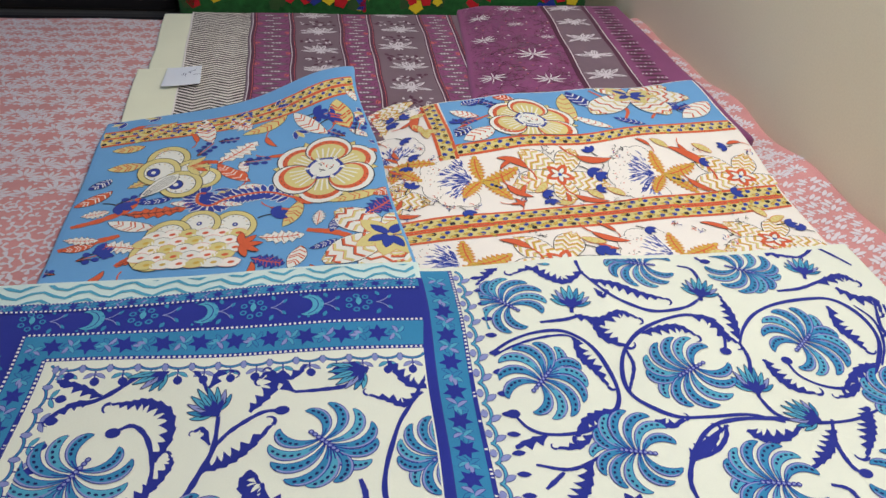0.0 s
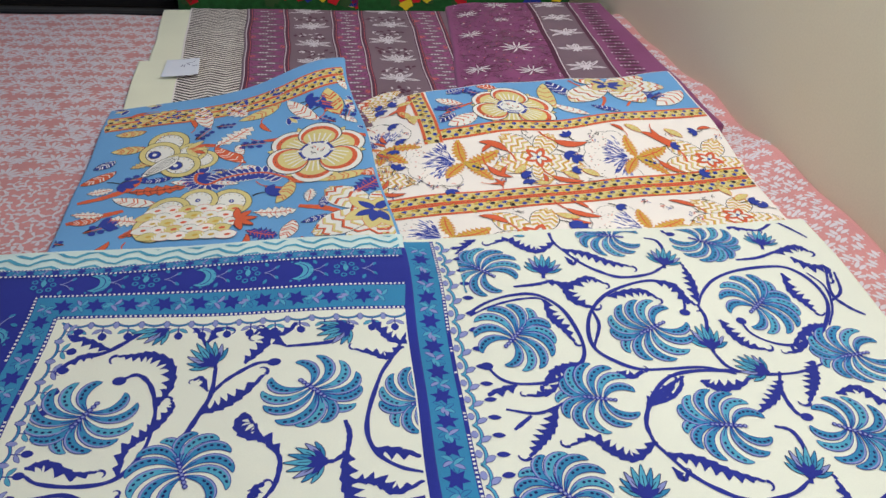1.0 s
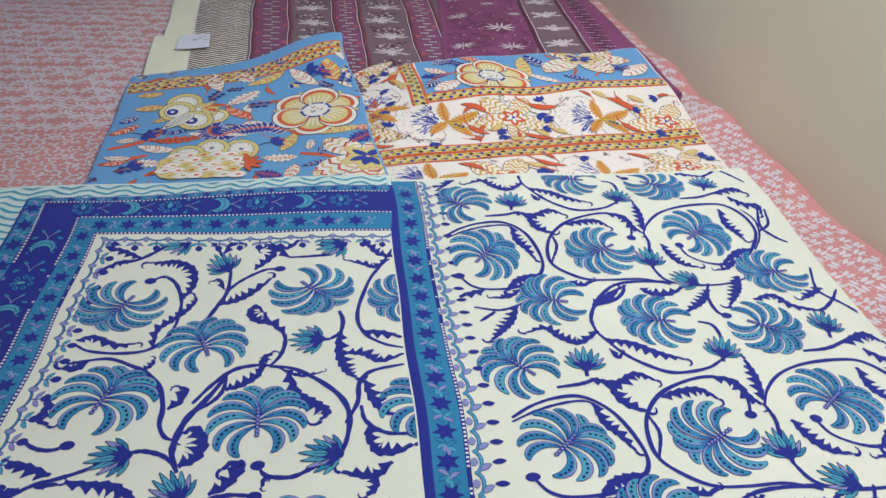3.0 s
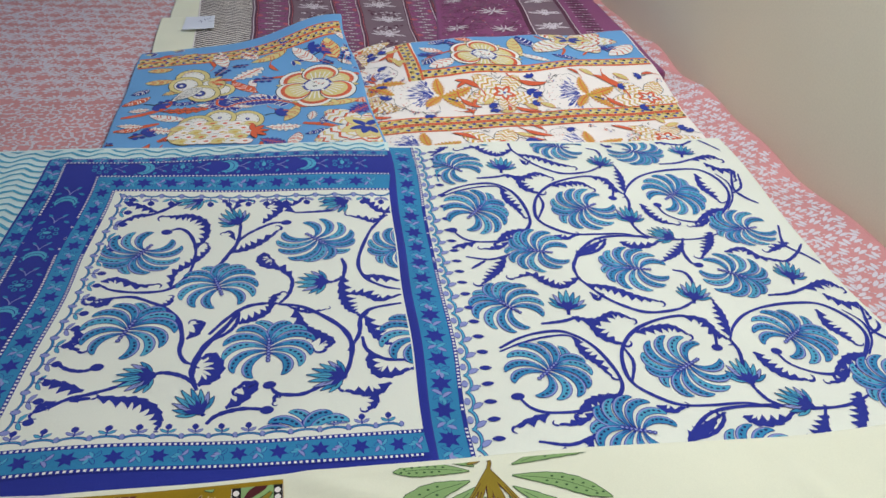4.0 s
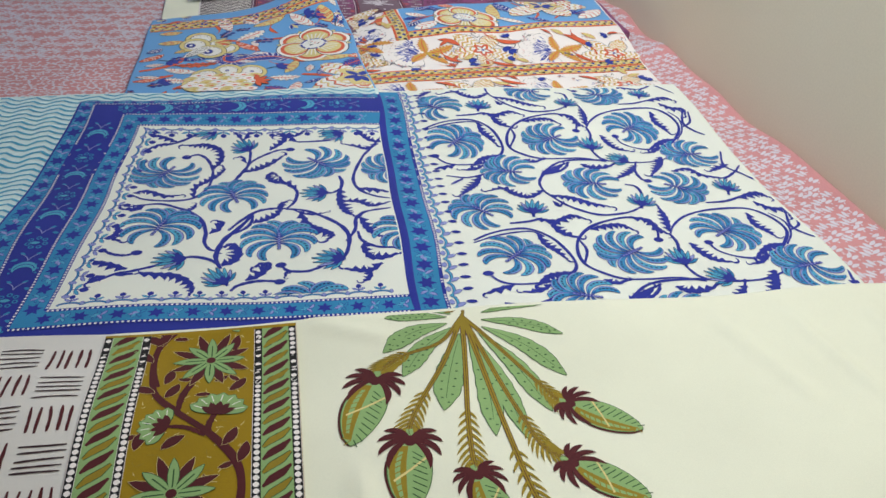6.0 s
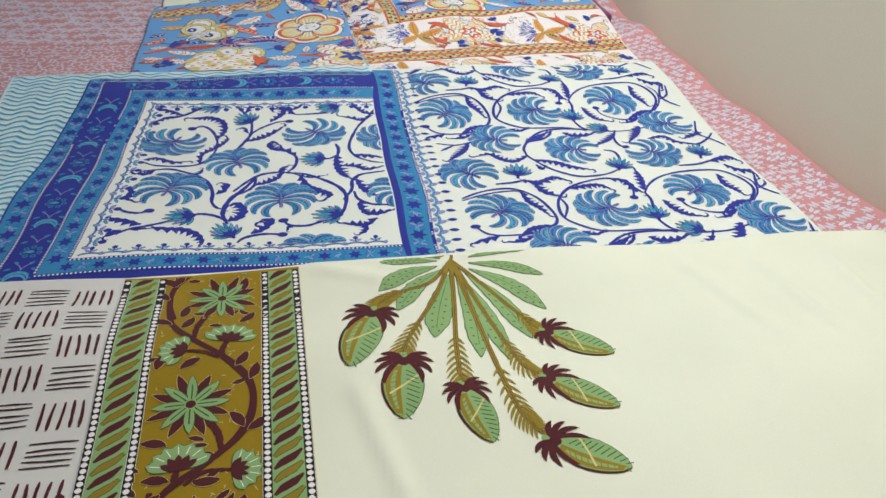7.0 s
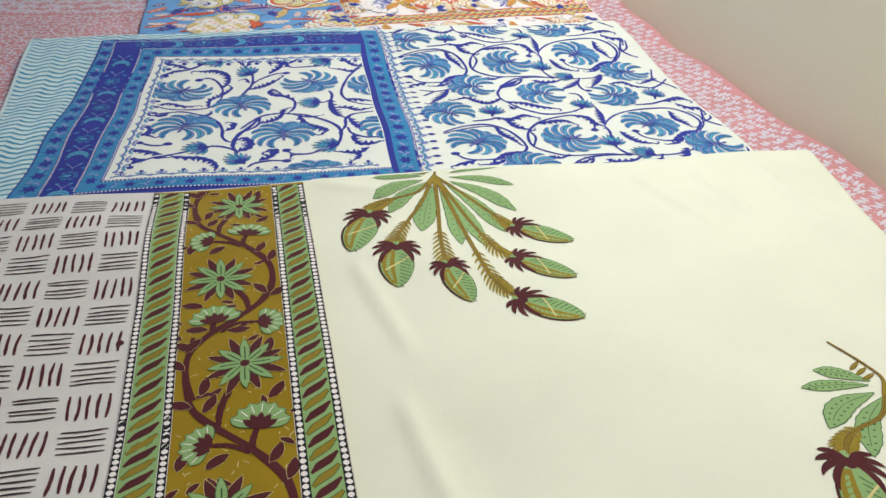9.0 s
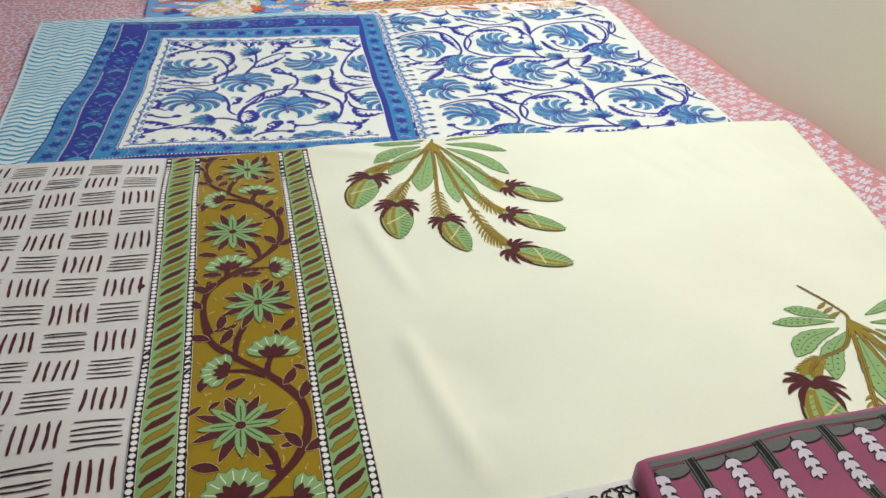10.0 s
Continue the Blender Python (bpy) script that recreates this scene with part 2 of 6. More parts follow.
def leaf(ink, pts, w, m=NAVY, layer=0, teeth=0):
    """An acanthus leaf: smooth on its outer side, flame-toothed on its inner side, with a curled tip."""
    p = spline(pts, 26)
    n = len(p)
    long = np.linalg.norm(np.diff(p, axis=0), axis=1).sum()
    teeth = teeth or max(3, int(long / 0.0105))
    s = np.linspace(0, 1, n)
    body = np.sin(math.pi * np.clip(s * 0.86 + 0.12, 0, 1)) ** 0.8
    f = (s * teeth) % 1.0
    saw = np.where(f < 0.80, 0.22 + 0.98 * (f / 0.80) ** 1.4, 1.20 - 0.98 * (f - 0.80) / 0.20)
    d = p[-1] - p[0]
    side = np.sign(d[0] * (p[n // 2] - p[0])[1] - d[1] * (p[n // 2] - p[0])[0]) or 1
    smooth, cut = w * body * (0.22 + 0.16 * np.roll(saw, 5)), w * body * (0.08 + 0.72 * saw)
    ink.ribbon(p, smooth if side > 0 else cut, cut if side > 0 else smooth, m, layer)
    curl = arc(p[-1], math.atan2(*(p[-1] - p[-3])[::-1]), w * 1.1, -side * 2.8, 9)
    ink.ribbon(curl, np.linspace(w * 0.15, w * 0.05, 9), np.linspace(w * 0.15, w * 0.05, 9), m, layer)


def lotus(ink, pts, r):
    """A small thistle-like bud: pts are its middle and the point where its stalk joins."""
    c, base = np.array(pts[0]), np.array(pts[1])
    ang = math.atan2(*(c - base)[::-1])
    root = c - r * 0.75 * np.array([math.cos(ang), math.sin(ang)])
    ink.line(np.linspace(base, root, 4), 0.0048, NAVY, 3)
    for k, a in enumerate((-1.5, 1.5, -1.1, 1.1, -0.72, 0.72, -0.35, 0.35, 0.0)):
        p, w = petal(ink, root, ang + a, r * (2.15 - 0.42 * abs(a)), r * 0.38, (TEAL, AQUA, LILAC)[k % 3 if k < 8 else 1], DEEP, bend=-a * 0.45, full=0.4, rim=0.0009, layer=4 + 2 * (k // 2), power=1.0)
        ink.line(p[1:6], r * 0.05, DEEP, 14)
    for a in (-0.9, -0.3, 0.3, 0.9):
        petal(ink, root - r * 0.15 * np.array([math.cos(ang), math.sin(ang)]), ang + a, r * 1.05, r * 0.40, NAVY, None, layer=15, n=6)
    ink.fan(root, r * 0.36, NAVY, 15, n=10)


def sickle(root, tip, bend, side, n=20):
    """A path from root to tip whose curl tightens towards the tip."""
    s = np.linspace(0, 1, n)
    a = side * bend * s ** 1.5
    p = np.column_stack([np.concatenate([[0], np.cumsum(np.cos(a[:-1]))]), np.concatenate([[0], np.cumsum(np.sin(a[:-1]))])])
    way, end = np.asarray(tip) - np.asarray(root), p[-1]
    k = complex(*way) / complex(*end)
    q = (p[:, 0] + 1j * p[:, 1]) * k
    return np.column_stack([root[0] + q.real, root[1] + q.imag])


def palmette(ink, c, ang, r, rng):
    """A large palm-like bloom: sickle petals drooping on both sides of a short knotted spine."""
    ax = np.array([math.cos(ang), math.sin(ang)])
    nx = np.array([-ax[1], ax[0]])
    k = 0
    for f in (0.0, 0.2, 0.4, 0.6, 0.8, 1.0):
        for side in (1, -1):
            root = np.array(c) + ax * (0.26 - 0.36 * f) * r + nx * side * 0.015 * r
            th = 0.40 + 2.42 * f + (0.16 if side < 0 else -0.10) * (1 - f) + rng.uniform(-0.04, 0.04)
            far = (0.96 + 0.08 * math.sin(math.pi * f) - 0.10 * f) * r * rng.uniform(0.97, 1.03)
            tip = np.array(c) + far * (ax * math.cos(th) + side * nx * math.sin(th))
            p = sickle(root, tip, 2.35, side)
            w = lens(20, 0.58, 0.72) * r * 0.118 * (0.35 + 0.65 * np.linspace(0, 1, 20) ** 0.5)
            lay = 4 + 4 * (k % 3)
            ink.ribbon(p, w + 0.0008, w + 0.0008, NAVY, lay)
            ink.ribbon(p, w, w, TEAL if k % 3 else AQUA, lay + 1)
            out = (w * 0.98, -w * 0.62) if side > 0 else (-w * 0.62, w * 0.98)
            ink.ribbon(p[4:-3], out[1][4:-3], out[0][4:-3], LILAC, lay + 2)
            ink.line(p[:6], r * 0.024, NAVY, lay + 3)
            for q in (8, 10, 12, 14, 16):
                ink.fan(p[q], r * 0.030, DEEP, lay + 3, sx=1.4, turn=math.atan2(*(p[q] - p[q - 1])[::-1]), n=6)
            k += 1
    for f in np.linspace(-0.34, 0.34, 8):
        ink.fan(np.array(c) + ax * f * r, r * 0.056, NAVY, 17, n=8)
        ink.fan(np.array(c) + ax * f * r, r * 0.032, LILAC, 18, n=8)


def along(p, q, pitch):
    """Evenly spaced stations from p to q: middle, direction and cross direction."""
    p, q = np.array(p, float), np.array(q, float)
    long = np.linalg.norm(q - p)
    d = (q - p) / long
    for k in range(int(long / pitch)):
        yield k, p + d * (k + 0.5) * pitch, d, np.array([-d[1], d[0]])


def band(ink, a, b, c, d, m, layer=0, n=24):
    """A plain strip between the lines a-b and d-c."""
    s = np.linspace(0, 1, n)[:, None]
    a, b, c, d = (np.array(k, float) for k in (a, b, c, d))
    lo, hi = a + (b - a) * s, d + (c - d) * s
    rows = 1 + int(max(np.linalg.norm(d - a), np.linalg.norm(c - b)) / 0.014)
    ink.add(np.concatenate([lo + (hi - lo) * (k / rows) for k in range(rows + 1)]), [(k * n + i, k * n + i + 1, (k + 1) * n + i + 1, (k + 1) * n + i) for k in range(rows) for i in range(n - 1)], m, layer)


def dotted(ink, p, q, size=0.0032, ground=NAVY, m=WHITE, layer=3, pitch=None):
    """A dark cord with a row of light dashes on it."""
    ink.line(np.linspace(p, q, 24), size * 1.6, ground, layer)
    for k, c, d, o in along(p, q, pitch or size * 1.75):
        ink.line([c - d * size * 0.42, c + d * size * 0.42], size * 0.95, m, layer + 1)


def star_row(ink, p, q, width, pitch, rng):
    """Dark six-pointed stars with pale curled sprigs between them."""
    for k, c, d, o in along(p, q, pitch):
        ink.star(c, width * 0.40, 6, NAVY, 4, 0.5, rng.uniform(0, 1))
        h = c + d * pitch * 0.5
        a = math.atan2(d[1], d[0])
        for s in (1, -1):
            for j, t in enumerate((0.6, 1.7, 2.6)):
                petal(ink, h + d * width * 0.06 * s, a + s * t, width * (0.42 - 0.06 * j), width * 0.13, (AQUA, LILAC, TEAL)[(j + k) % 3], NAVY, bend=s * 0.9, rim=0.0006, layer=4, n=6)


def scallops(ink, p, q, pitch, rng, depth=0.014):
    """A lace edge: small arches, leaf pairs and stalked drops, on the left of p-q."""
    for k, c, d, o in along(p, q, pitch):
        a = math.atan2(d[1], d[0])
        th = np.linspace(0.15, math.pi - 0.15, 9)
        path = c + o * 0.001 + np.cos(th)[:, None] * d * pitch * 0.5 + np.sin(th)[:, None] * o * depth * 0.45
        ink.line(path, 0.0034, NAVY, 2)
        ink.line(path, 0.0017, TEAL, 3)
        petal(ink, c + d * pitch * 0.5 + o * depth * 0.1, a + math.pi / 2, depth * 0.6, depth * 0.35, LILAC, NAVY, rim=0.0007, layer=3, n=6)
        root = c + o * depth * 0.45
        ink.line([root, root + o * depth * 0.75], 0.0017, NAVY, 2)
        for s in (1, -1):
            petal(ink, root + o * depth * 0.35, a + math.pi / 2 - s * 1.25, depth * 0.72, depth * 0.24, AQUA if k % 2 else LILAC, NAVY, bend=s * 0.5, rim=0.0006, layer=3, n=6)
        petal(ink, root + o * depth * 0.6, a + math.pi / 2 + rng.uniform(-0.2, 0.2), depth * 0.68, depth * 0.55, NAVY, None, layer=4, n=9, power=0.6)


def open_scallops(ink, p, q, pitch, rng):
    """A looser lace edge: a wavy cord, pale commas inside it and loose dark drops beyond."""
    for k, c, d, o in along(p, q, pitch):
        a = math.atan2(d[1], d[0])
        th = np.linspace(0.1, math.pi - 0.1, 11)
        path = c + o * 0.002 + np.cos(th)[:, None] * d * pitch * 0.52 + np.sin(th)[:, None] * o * 0.0085
        ink.line(path, 0.0042, NAVY, 2)
        ink.line(path, 0.0026, AQUA, 3)
        petal(ink, c - o * 0.001, a + math.pi / 2, 0.008, 0.010, LILAC, NAVY, rim=0.0006, layer=3, n=7, power=0.6)
        petal(ink, c + d * pitch * 0.42 + o * 0.009, a + math.pi / 2 + 0.9, 0.014, 0.0066, LILAC, NAVY, bend=-0.7, rim=0.0007, layer=4, n=8)
        petal(ink, c + d * pitch * 0.05 + o * 0.021, a + math.pi / 2 + rng.uniform(-0.15, 0.15), 0.015, 0.0075, NAVY, None, layer=4, n=9, power=0.7)


def chevrons(ink, x0, x1, y0, y1, pitch, wave, amp, width, m, rng, layer=1, slope=0.0):
    """Hand-drawn zigzag lines, one above the other."""
    for k in range(int((y1 - y0) / pitch)):
        x = np.arange(x0, x1 + wave / 8, wave / 4)
        y = y0 + k * pitch + amp * np.abs(((x / wave) % 1.0) * 2 - 1) + slope * (x - x0) + rng.uniform(-1, 1, len(x)) * pitch * 0.06
        w = width * rng.uniform(0.75, 1.2, len(x))
        ink.ribbon(np.column_stack([x, y]), w / 2, w / 2, m, layer)


PRINT_NAME = {vine: ("vine_print", "navy vine line"), leaf: ("leaf_print", "navy saw-toothed leaf"), lotus: ("lotus_print", "teal lotus bud"), bulb: ("knob_print", "navy knob")}


def stamper(cloth, clip, shift=(0.0, 0.0), lift=0.0006):
    """Stamps single printed shapes on a cloth, each a part of its own."""
    def put(kind, pts, size):
        one = Ink()
        kind(one, pts, size * {leaf: 1.15, lotus: 1.12}.get(kind, 1.0))
        for v in one.verts:
            v[:, :2] += np.array(shift)
        one.press(PRINT_NAME[kind][0], cloth, PRINT_NAME[kind][1], clip, lift)
    return put


# ---- the room ----
def box(name, lo, hi, material, kind="structure", label="", category="", parent=None, bevel=0.0, m=None):
    bm = bmesh.new()
    bmesh.ops.create_cube(bm, size=1)
    for v in bm.verts:
        v.co = Vector([lo[k] + (hi[k] - lo[k]) * (v.co[k] + 0.5) for k in range(3)])
    if bevel:
        bmesh.ops.bevel(bm, geom=bm.edges[:], offset=bevel, segments=3, affect="EDGES", profile=0.6)
    me = bpy.data.meshes.new(name)
    bm.to_mesh(me)
    bm.free()
    me.materials.append(material)
    ob = new(name, me)
    ob.parent = parent
    if m is not None:
        ob.matrix_world = m
    return tagged(ob, label, category, "", kind) if not parent else ob


FLOOR = -0.46
WALL_TURN = pose(0.866, 0.0, 0.0, 0, 0, 2.0)
box("wall_east", (0, -3.2, FLOOR), (0.15, 3.6, 2.2), PLASTER, label="cream painted plaster wall beside the bed", category="wall", m=WALL_TURN)
box("wall_north", (-2.6, 3.0, FLOOR), (0.74, 3.15, 2.2), PLASTER, label="cream painted plaster wall beyond the bed", category="wall")
box("wall_south", (-2.6, -2.6, FLOOR), (0.92, -2.45, 2.2), PLASTER, label="cream painted plaster wall", category="wall")
# unseen west wall in four pieces; the gap is added to admit bluish world light
for y0, y1, z0, z1 in ((-2.45, 0.9, FLOOR, 2.2), (2.3, 3.0, FLOOR, 2.2), (0.9, 2.3, FLOOR, 0.7), (0.9, 2.3, 1.9, 2.2)):
    box("wall_west", (-2.6, y0, z0), (-2.45, y1, z1), PLASTER, label="cream painted plaster wall with an opening added to let in ambient light", category="wall")
box("floor", (-2.6, -2.6, FLOOR - 0.1), (1.1, 3.15, FLOOR), TILE, label="grey stone floor", category="floor")
box("ceiling", (-2.6, -2.6, 2.2), (1.2, 3.3, 2.3), CEILING, label="white painted ceiling", category="ceiling")

bed = tagged(new("bed"), "wooden bed with a thick mattress standing against the wall", "bed")
bed.location = (0, 0, FLOOR)
for part_name, lo, hi, mat, bev in (("mattress", (-1.55, -1.55, 0.22), (0.80, 1.93, 0.44), OFFWHITE, 0.03), ("bed_frame", (-1.57, -1.57, 0.10), (0.80, 1.95, 0.22), TIMBER, 0.01)):
    box(part_name, lo, hi, mat, "", parent=bed, bevel=bev)
for lx in (-1.5, 0.70):
    for ly in (-1.5, 1.85):
        box("leg", (lx, ly, 0.0), (lx + 0.08, ly + 0.08, 0.10), TIMBER, "", parent=bed, bevel=0.006)


def wall_x(y):
    return 0.866 - np.tan(radians(2.0)) * y


# ---- pink block-printed sheet over the whole bed ----
lump = ripple(3, 0.006, 0.5)
edge_wave = ripple(8, 0.014, 0.35)


def sheet_z(x, y):
    near = step(0.10, 0.0, wall_x(y) - x)
    far = step(1.90, 2.0, y)
    return -0.006 + lump(x, y) * 0.5 + near * (0.016 + edge_wave(x * 0, y)) - far * 0.05


sheet = Cloth("bed_sheet", [(-1.6, -1.6), (wall_x(-1.6) - 0.006, -1.6), (wall_x(1.96) - 0.006, 2.02), (-1.6, 1.97)], sheet_z, 0.05, PINK, nu=150, nv=220, wobble=0.0, seed=3)
tagged(sheet.ob, "pink cotton bed sheet block-printed with white leaf sprigs", "bed sheet")


def sprig(ink, c, size, rng):
    """A white lotus-like fan of strokes over two curled side strokes."""
    c = np.array(c, float)
    a = math.pi / 2 + rng.uniform(-0.12, 0.12)
    for k in range(7):
        t = a + (k - 3) * 0.50
        petal(ink, c + size * 0.12 * np.array((math.cos(t), math.sin(t))), t, size * rng.uniform(0.80, 1.0), size * 0.25, PINKWHITE, None, bend=(k - 3) * 0.18, n=6, full=0.62, power=0.7)
    for s in (-1, 1):
        p = arc(c + (s * size * 0.12, -size * 0.22), a - s * 1.75, size * 1.0, s * 1.1, 7)
        ink.ribbon(p, lens(7) * size * 0.10, lens(7) * size * 0.10, PINKWHITE, 1)
        ink.fan(c + (s * size * 0.55, -size * 0.52), size * 0.13, PINKWHITE, 1, n=7)
    ink.fan(c + (0.0, -size * 0.30), size * 0.16, PINKWHITE, 1, n=7)


def block(ink, c, size, rng):
    """A small white leaf block, split by a pink vein and framed by short strokes."""
    c = np.array(c, float)
    a = 0.5 + rng.uniform(-0.25, 0.25) + (math.pi / 2 if rng.rand() < 0.5 else 0)
    for s in (-1, 1):
        e = c + s * size * 0.26 * np.array((-math.sin(a), math.cos(a)))
        petal(ink, e - size * 0.65 * np.array((math.cos(a), math.sin(a))), a, size * 1.35, size * 0.52, PINKWHITE, None, bend=s * 0.35, n=7, power=0.6)
    for t in (1.57, -1.57):
        petal(ink, c + size * 0.62 * np.array((math.cos(a + t), math.sin(a + t))), a + t * 1.4, size * 0.42, size * 0.22, PINKWHITE, None, n=6)


def squiggle(ink, c, size, rng):
    """A small forked stroke."""
    a = rng.uniform(0, math.tau)
    for t in (0, 2.2, 4.1):
        w = size * rng.uniform(0.17, 0.28)
        p = arc(c, a + t + rng.uniform(-0.4, 0.4), size * rng.uniform(0.5, 0.95), rng.uniform(-1.1, 1.1), 5)
        ink.ribbon(p, np.linspace(w * 0.4, w, 5), np.linspace(w * 0.4, w, 5), PINKWHITE, 1)
        ink.fan(p[-1], w * 1.2, PINKWHITE, 1, n=7)


rng = np.random.RandomState(5)
for name, label, x0, x1, y0, y1, cell, kind in (("sprig_print", "white sprig print", -1.55, -0.34, 1.06, 1.96, 0.041, sprig), ("squiggle_print", "white forked squiggle print", -1.3, -0.34, 0.05, 1.06, 0.0195, squiggle),
                                                ("sprig_print", "white sprig print", 0.60, 0.86, 1.06, 1.98, 0.032, sprig), ("block_print", "white leaf blocks on pink", 0.60, 0.86, -0.5, 1.06, 0.0215, block)):
    ink = Ink()
    for i in range(int((x1 - x0) / cell)):
        for j in range(int((y1 - y0) / cell)):
            c = (x0 + (i + 0.5 * (j % 2)) * cell + rng.uniform(-0.2, 0.2) * cell, y0 + j * cell + rng.uniform(-0.2, 0.2) * cell)
            if c[0] < wall_x(c[1]) - 0.014:
                kind(ink, c, cell * 0.62, rng)
    tagged(ink.press(name, sheet, label), kind="stuff")

# ---- beyond the foot of the bed: black block and layers filling the dark area, and a green floral pile ----
bench = tagged(new("low_black_block"), "low black block beyond the bed", "bench")
bench.location = (0, 0, FLOOR)
box("bench_cover", (-2.2, 2.04, 0.0), (0.72, 2.75, 0.415), DARK, "", parent=bench, bevel=0.03)
tall = tagged(new("black_layer_stack"), "stack of black rounded layers on the low block", "cloth")
tall.location = (0, 0, 0)
for k in range(6):
    box("folded_layer", (-2.1 + 0.01 * (k % 2), 2.09 + 0.006 * (k % 3), -0.045 + 0.05 * k), (-0.42 - 0.012 * (k % 3), 2.6, 0.003 + 0.05 * k), DARK, "", parent=tall, bevel=0.018)


# ---- sky-blue and ivory floral suit length ----
orange = tagged(new("floral_suit_fabric"), "folded ivory and sky-blue cotton fabric with orange floral print", "fabric")
wave_o = ripple(61, 0.0042, 0.30)


def oz(x, y):
    return 0.005 + 0.034 * step(0.98, 1.20, y) * step(0.06, 0.22, x) + wave_o(x, y)


def oleft(x, y):
    return 0.011 + 0.010 * step(-0.15, 0.06, x) + 0.044 * step(1.12, 1.42, y) * np.exp(-((x - 0.0) / 0.16) ** 2) + wave_o(x + 1, y)


ivory = Cloth("ivory_part", [(0.03, 0.70), (0.728, 0.72), (0.738, 1.405), (0.03, 1.275)], oz, 0.014, IVORY, orange, nu=110, nv=110, seed=62, wobble=0.007)
ivory.ob["label"] = "ivory part with orange floral rows"
IV = ivory.quad + np.array([(0.001, 0.001), (-0.001, 0.001), (-0.001, -0.001), (0.001, -0.001)])
rng = np.random.RandomState(63)


def o(u, v):
    """Plan of the ivory part: u along its printed bands, v across them."""
    return np.array((0.085 + 0.99 * u, 0.863 + 0.135 * u + v))


def dot_band(ink, p, q, wide, rng, layer=1):
    """Straw-coloured band with dark buds between two orange cords."""
    p, q = np.array(p, float), np.array(q, float)
    pts = p + (q - p) * np.linspace(0, 1, 50)[:, None]
    ink.line(pts, wide, ORANGE, layer)
    ink.line(pts, wide * 0.66, STRAW, layer + 2)
    for k, c, d, n in along(p, q, 0.0105):
        s = wide * 0.17 * (1 if k % 2 else -1)
        a = math.atan2(d[1], d[0])
        ink.fan(c + n * s, wide * 0.125, BLUE if k % 3 else INK, layer + 4, sx=1.25, turn=a + 0.6, n=9)
        petal(ink, c - n * s, a + rng.uniform(-1, 1), wide * 0.42, wide * 0.18, OCHRE, INK, rim=0.0005, layer=layer + 3, n=5)


def rosette(ink, c, r, turn=0.0, tall=1.0):
    """A large round bloom: six broad petals banded white, orange and straw round a ringed white eye."""
    c = np.array(c, float)
    first = len(ink.verts)
    for k in range(6):
        a = turn + (k + 0.5) * math.tau / 6
        petal(ink, c + 0.55 * r * np.array((math.cos(a), math.sin(a))), a, r * 0.42, r * 0.20, STRAW, INK, full=0.4, rim=0.0010, layer=2, n=7)
    for k in range(6):
        a = turn + k * math.tau / 6
        d = np.array((math.cos(a), math.sin(a)))
        lay = 3 + 5 * (k % 2)
        for off, size, m, up in ((0.60, 0.405, INK, 0), (0.60, 0.385, WHITE, 1), (0.545, 0.345, ORANGE, 2), (0.50, 0.290, STRAW, 3)):
            ink.fan(c + off * r * d, size * r, m, lay + up, sx=1.0, sy=1.12, turn=a, n=22)
        for j in (-2, -1, 0, 1, 2):
            ink.line(arc(c + r * 0.36 * np.array((math.cos(a + j * 0.2), math.sin(a + j * 0.2))), a + j * 0.16, r * 0.30, 0.0, 4), r * 0.030, WHITE, lay + 4)
        for j in (-1.5, -0.5, 0.5, 1.5):
            ink.fan(c + (0.50 + 0.03 * abs(j)) * r * d + r * 0.36 * np.array((math.cos(a + j * 0.4), math.sin(a + j * 0.4))) * 0.9, r * 0.014, INK, lay + 4, n=5)
    ink.fan(c, r * 0.345, BLUE, 14, lobes=6, depth=0.03, n=30)
    ink.fan(c, r * 0.285, WHITE, 15, n=24)
    for k in range(6):
        a = turn + (k + 0.5) * math.tau / 6
        petal(ink, c + 0.26 * r * np.array((math.cos(a), math.sin(a))), a, r * 0.14, r * 0.07, WHITE, INK, layer=15, n=6, rim=0.0005)
    for k in range(7):
        ink.line(arc(c + r * 0.10 * np.array((math.cos(k * 2.4), math.sin(k * 2.4))), k * 1.26, r * 0.11, 2.2, 6), r * 0.020, ORANGE if k % 3 == 0 else INK, 17)
    for v in ink.verts[first:]:
        v[:, 1] = c[1] + (v[:, 1] - c[1]) * tall


def chevron_leaf(ink, c, ang, length, wide, fill, mark, edge=INK, layer=3, bend=0.0, marks=3):
    """A leaf crossed by V-shaped stripes."""
    p, w = petal(ink, c, ang, length, wide, fill, edge, bend=bend, full=0.5, rim=0.0009, layer=layer, n=13)
    d = np.gradient(p, axis=0)
    d /= np.linalg.norm(d, axis=1)[:, None]
    nrm = np.column_stack([-d[:, 1], d[:, 0]])
    for k in range(marks):
        i = 2 + int(k * 8 / max(1, marks - 1))
        tip = p[i] + d[i] * wide * 0.28
        ink.line([p[i] + nrm[i] * w[i] * 0.9, tip, p[i] - nrm[i] * w[i] * 0.9], wide * 0.085, mark[k % len(mark)], layer + 3)


STAR_TIPS = ((-0.062, 0.054), (-0.087, -0.027), (0.034, 0.064), (0.006, -0.074), (0.080, -0.031))


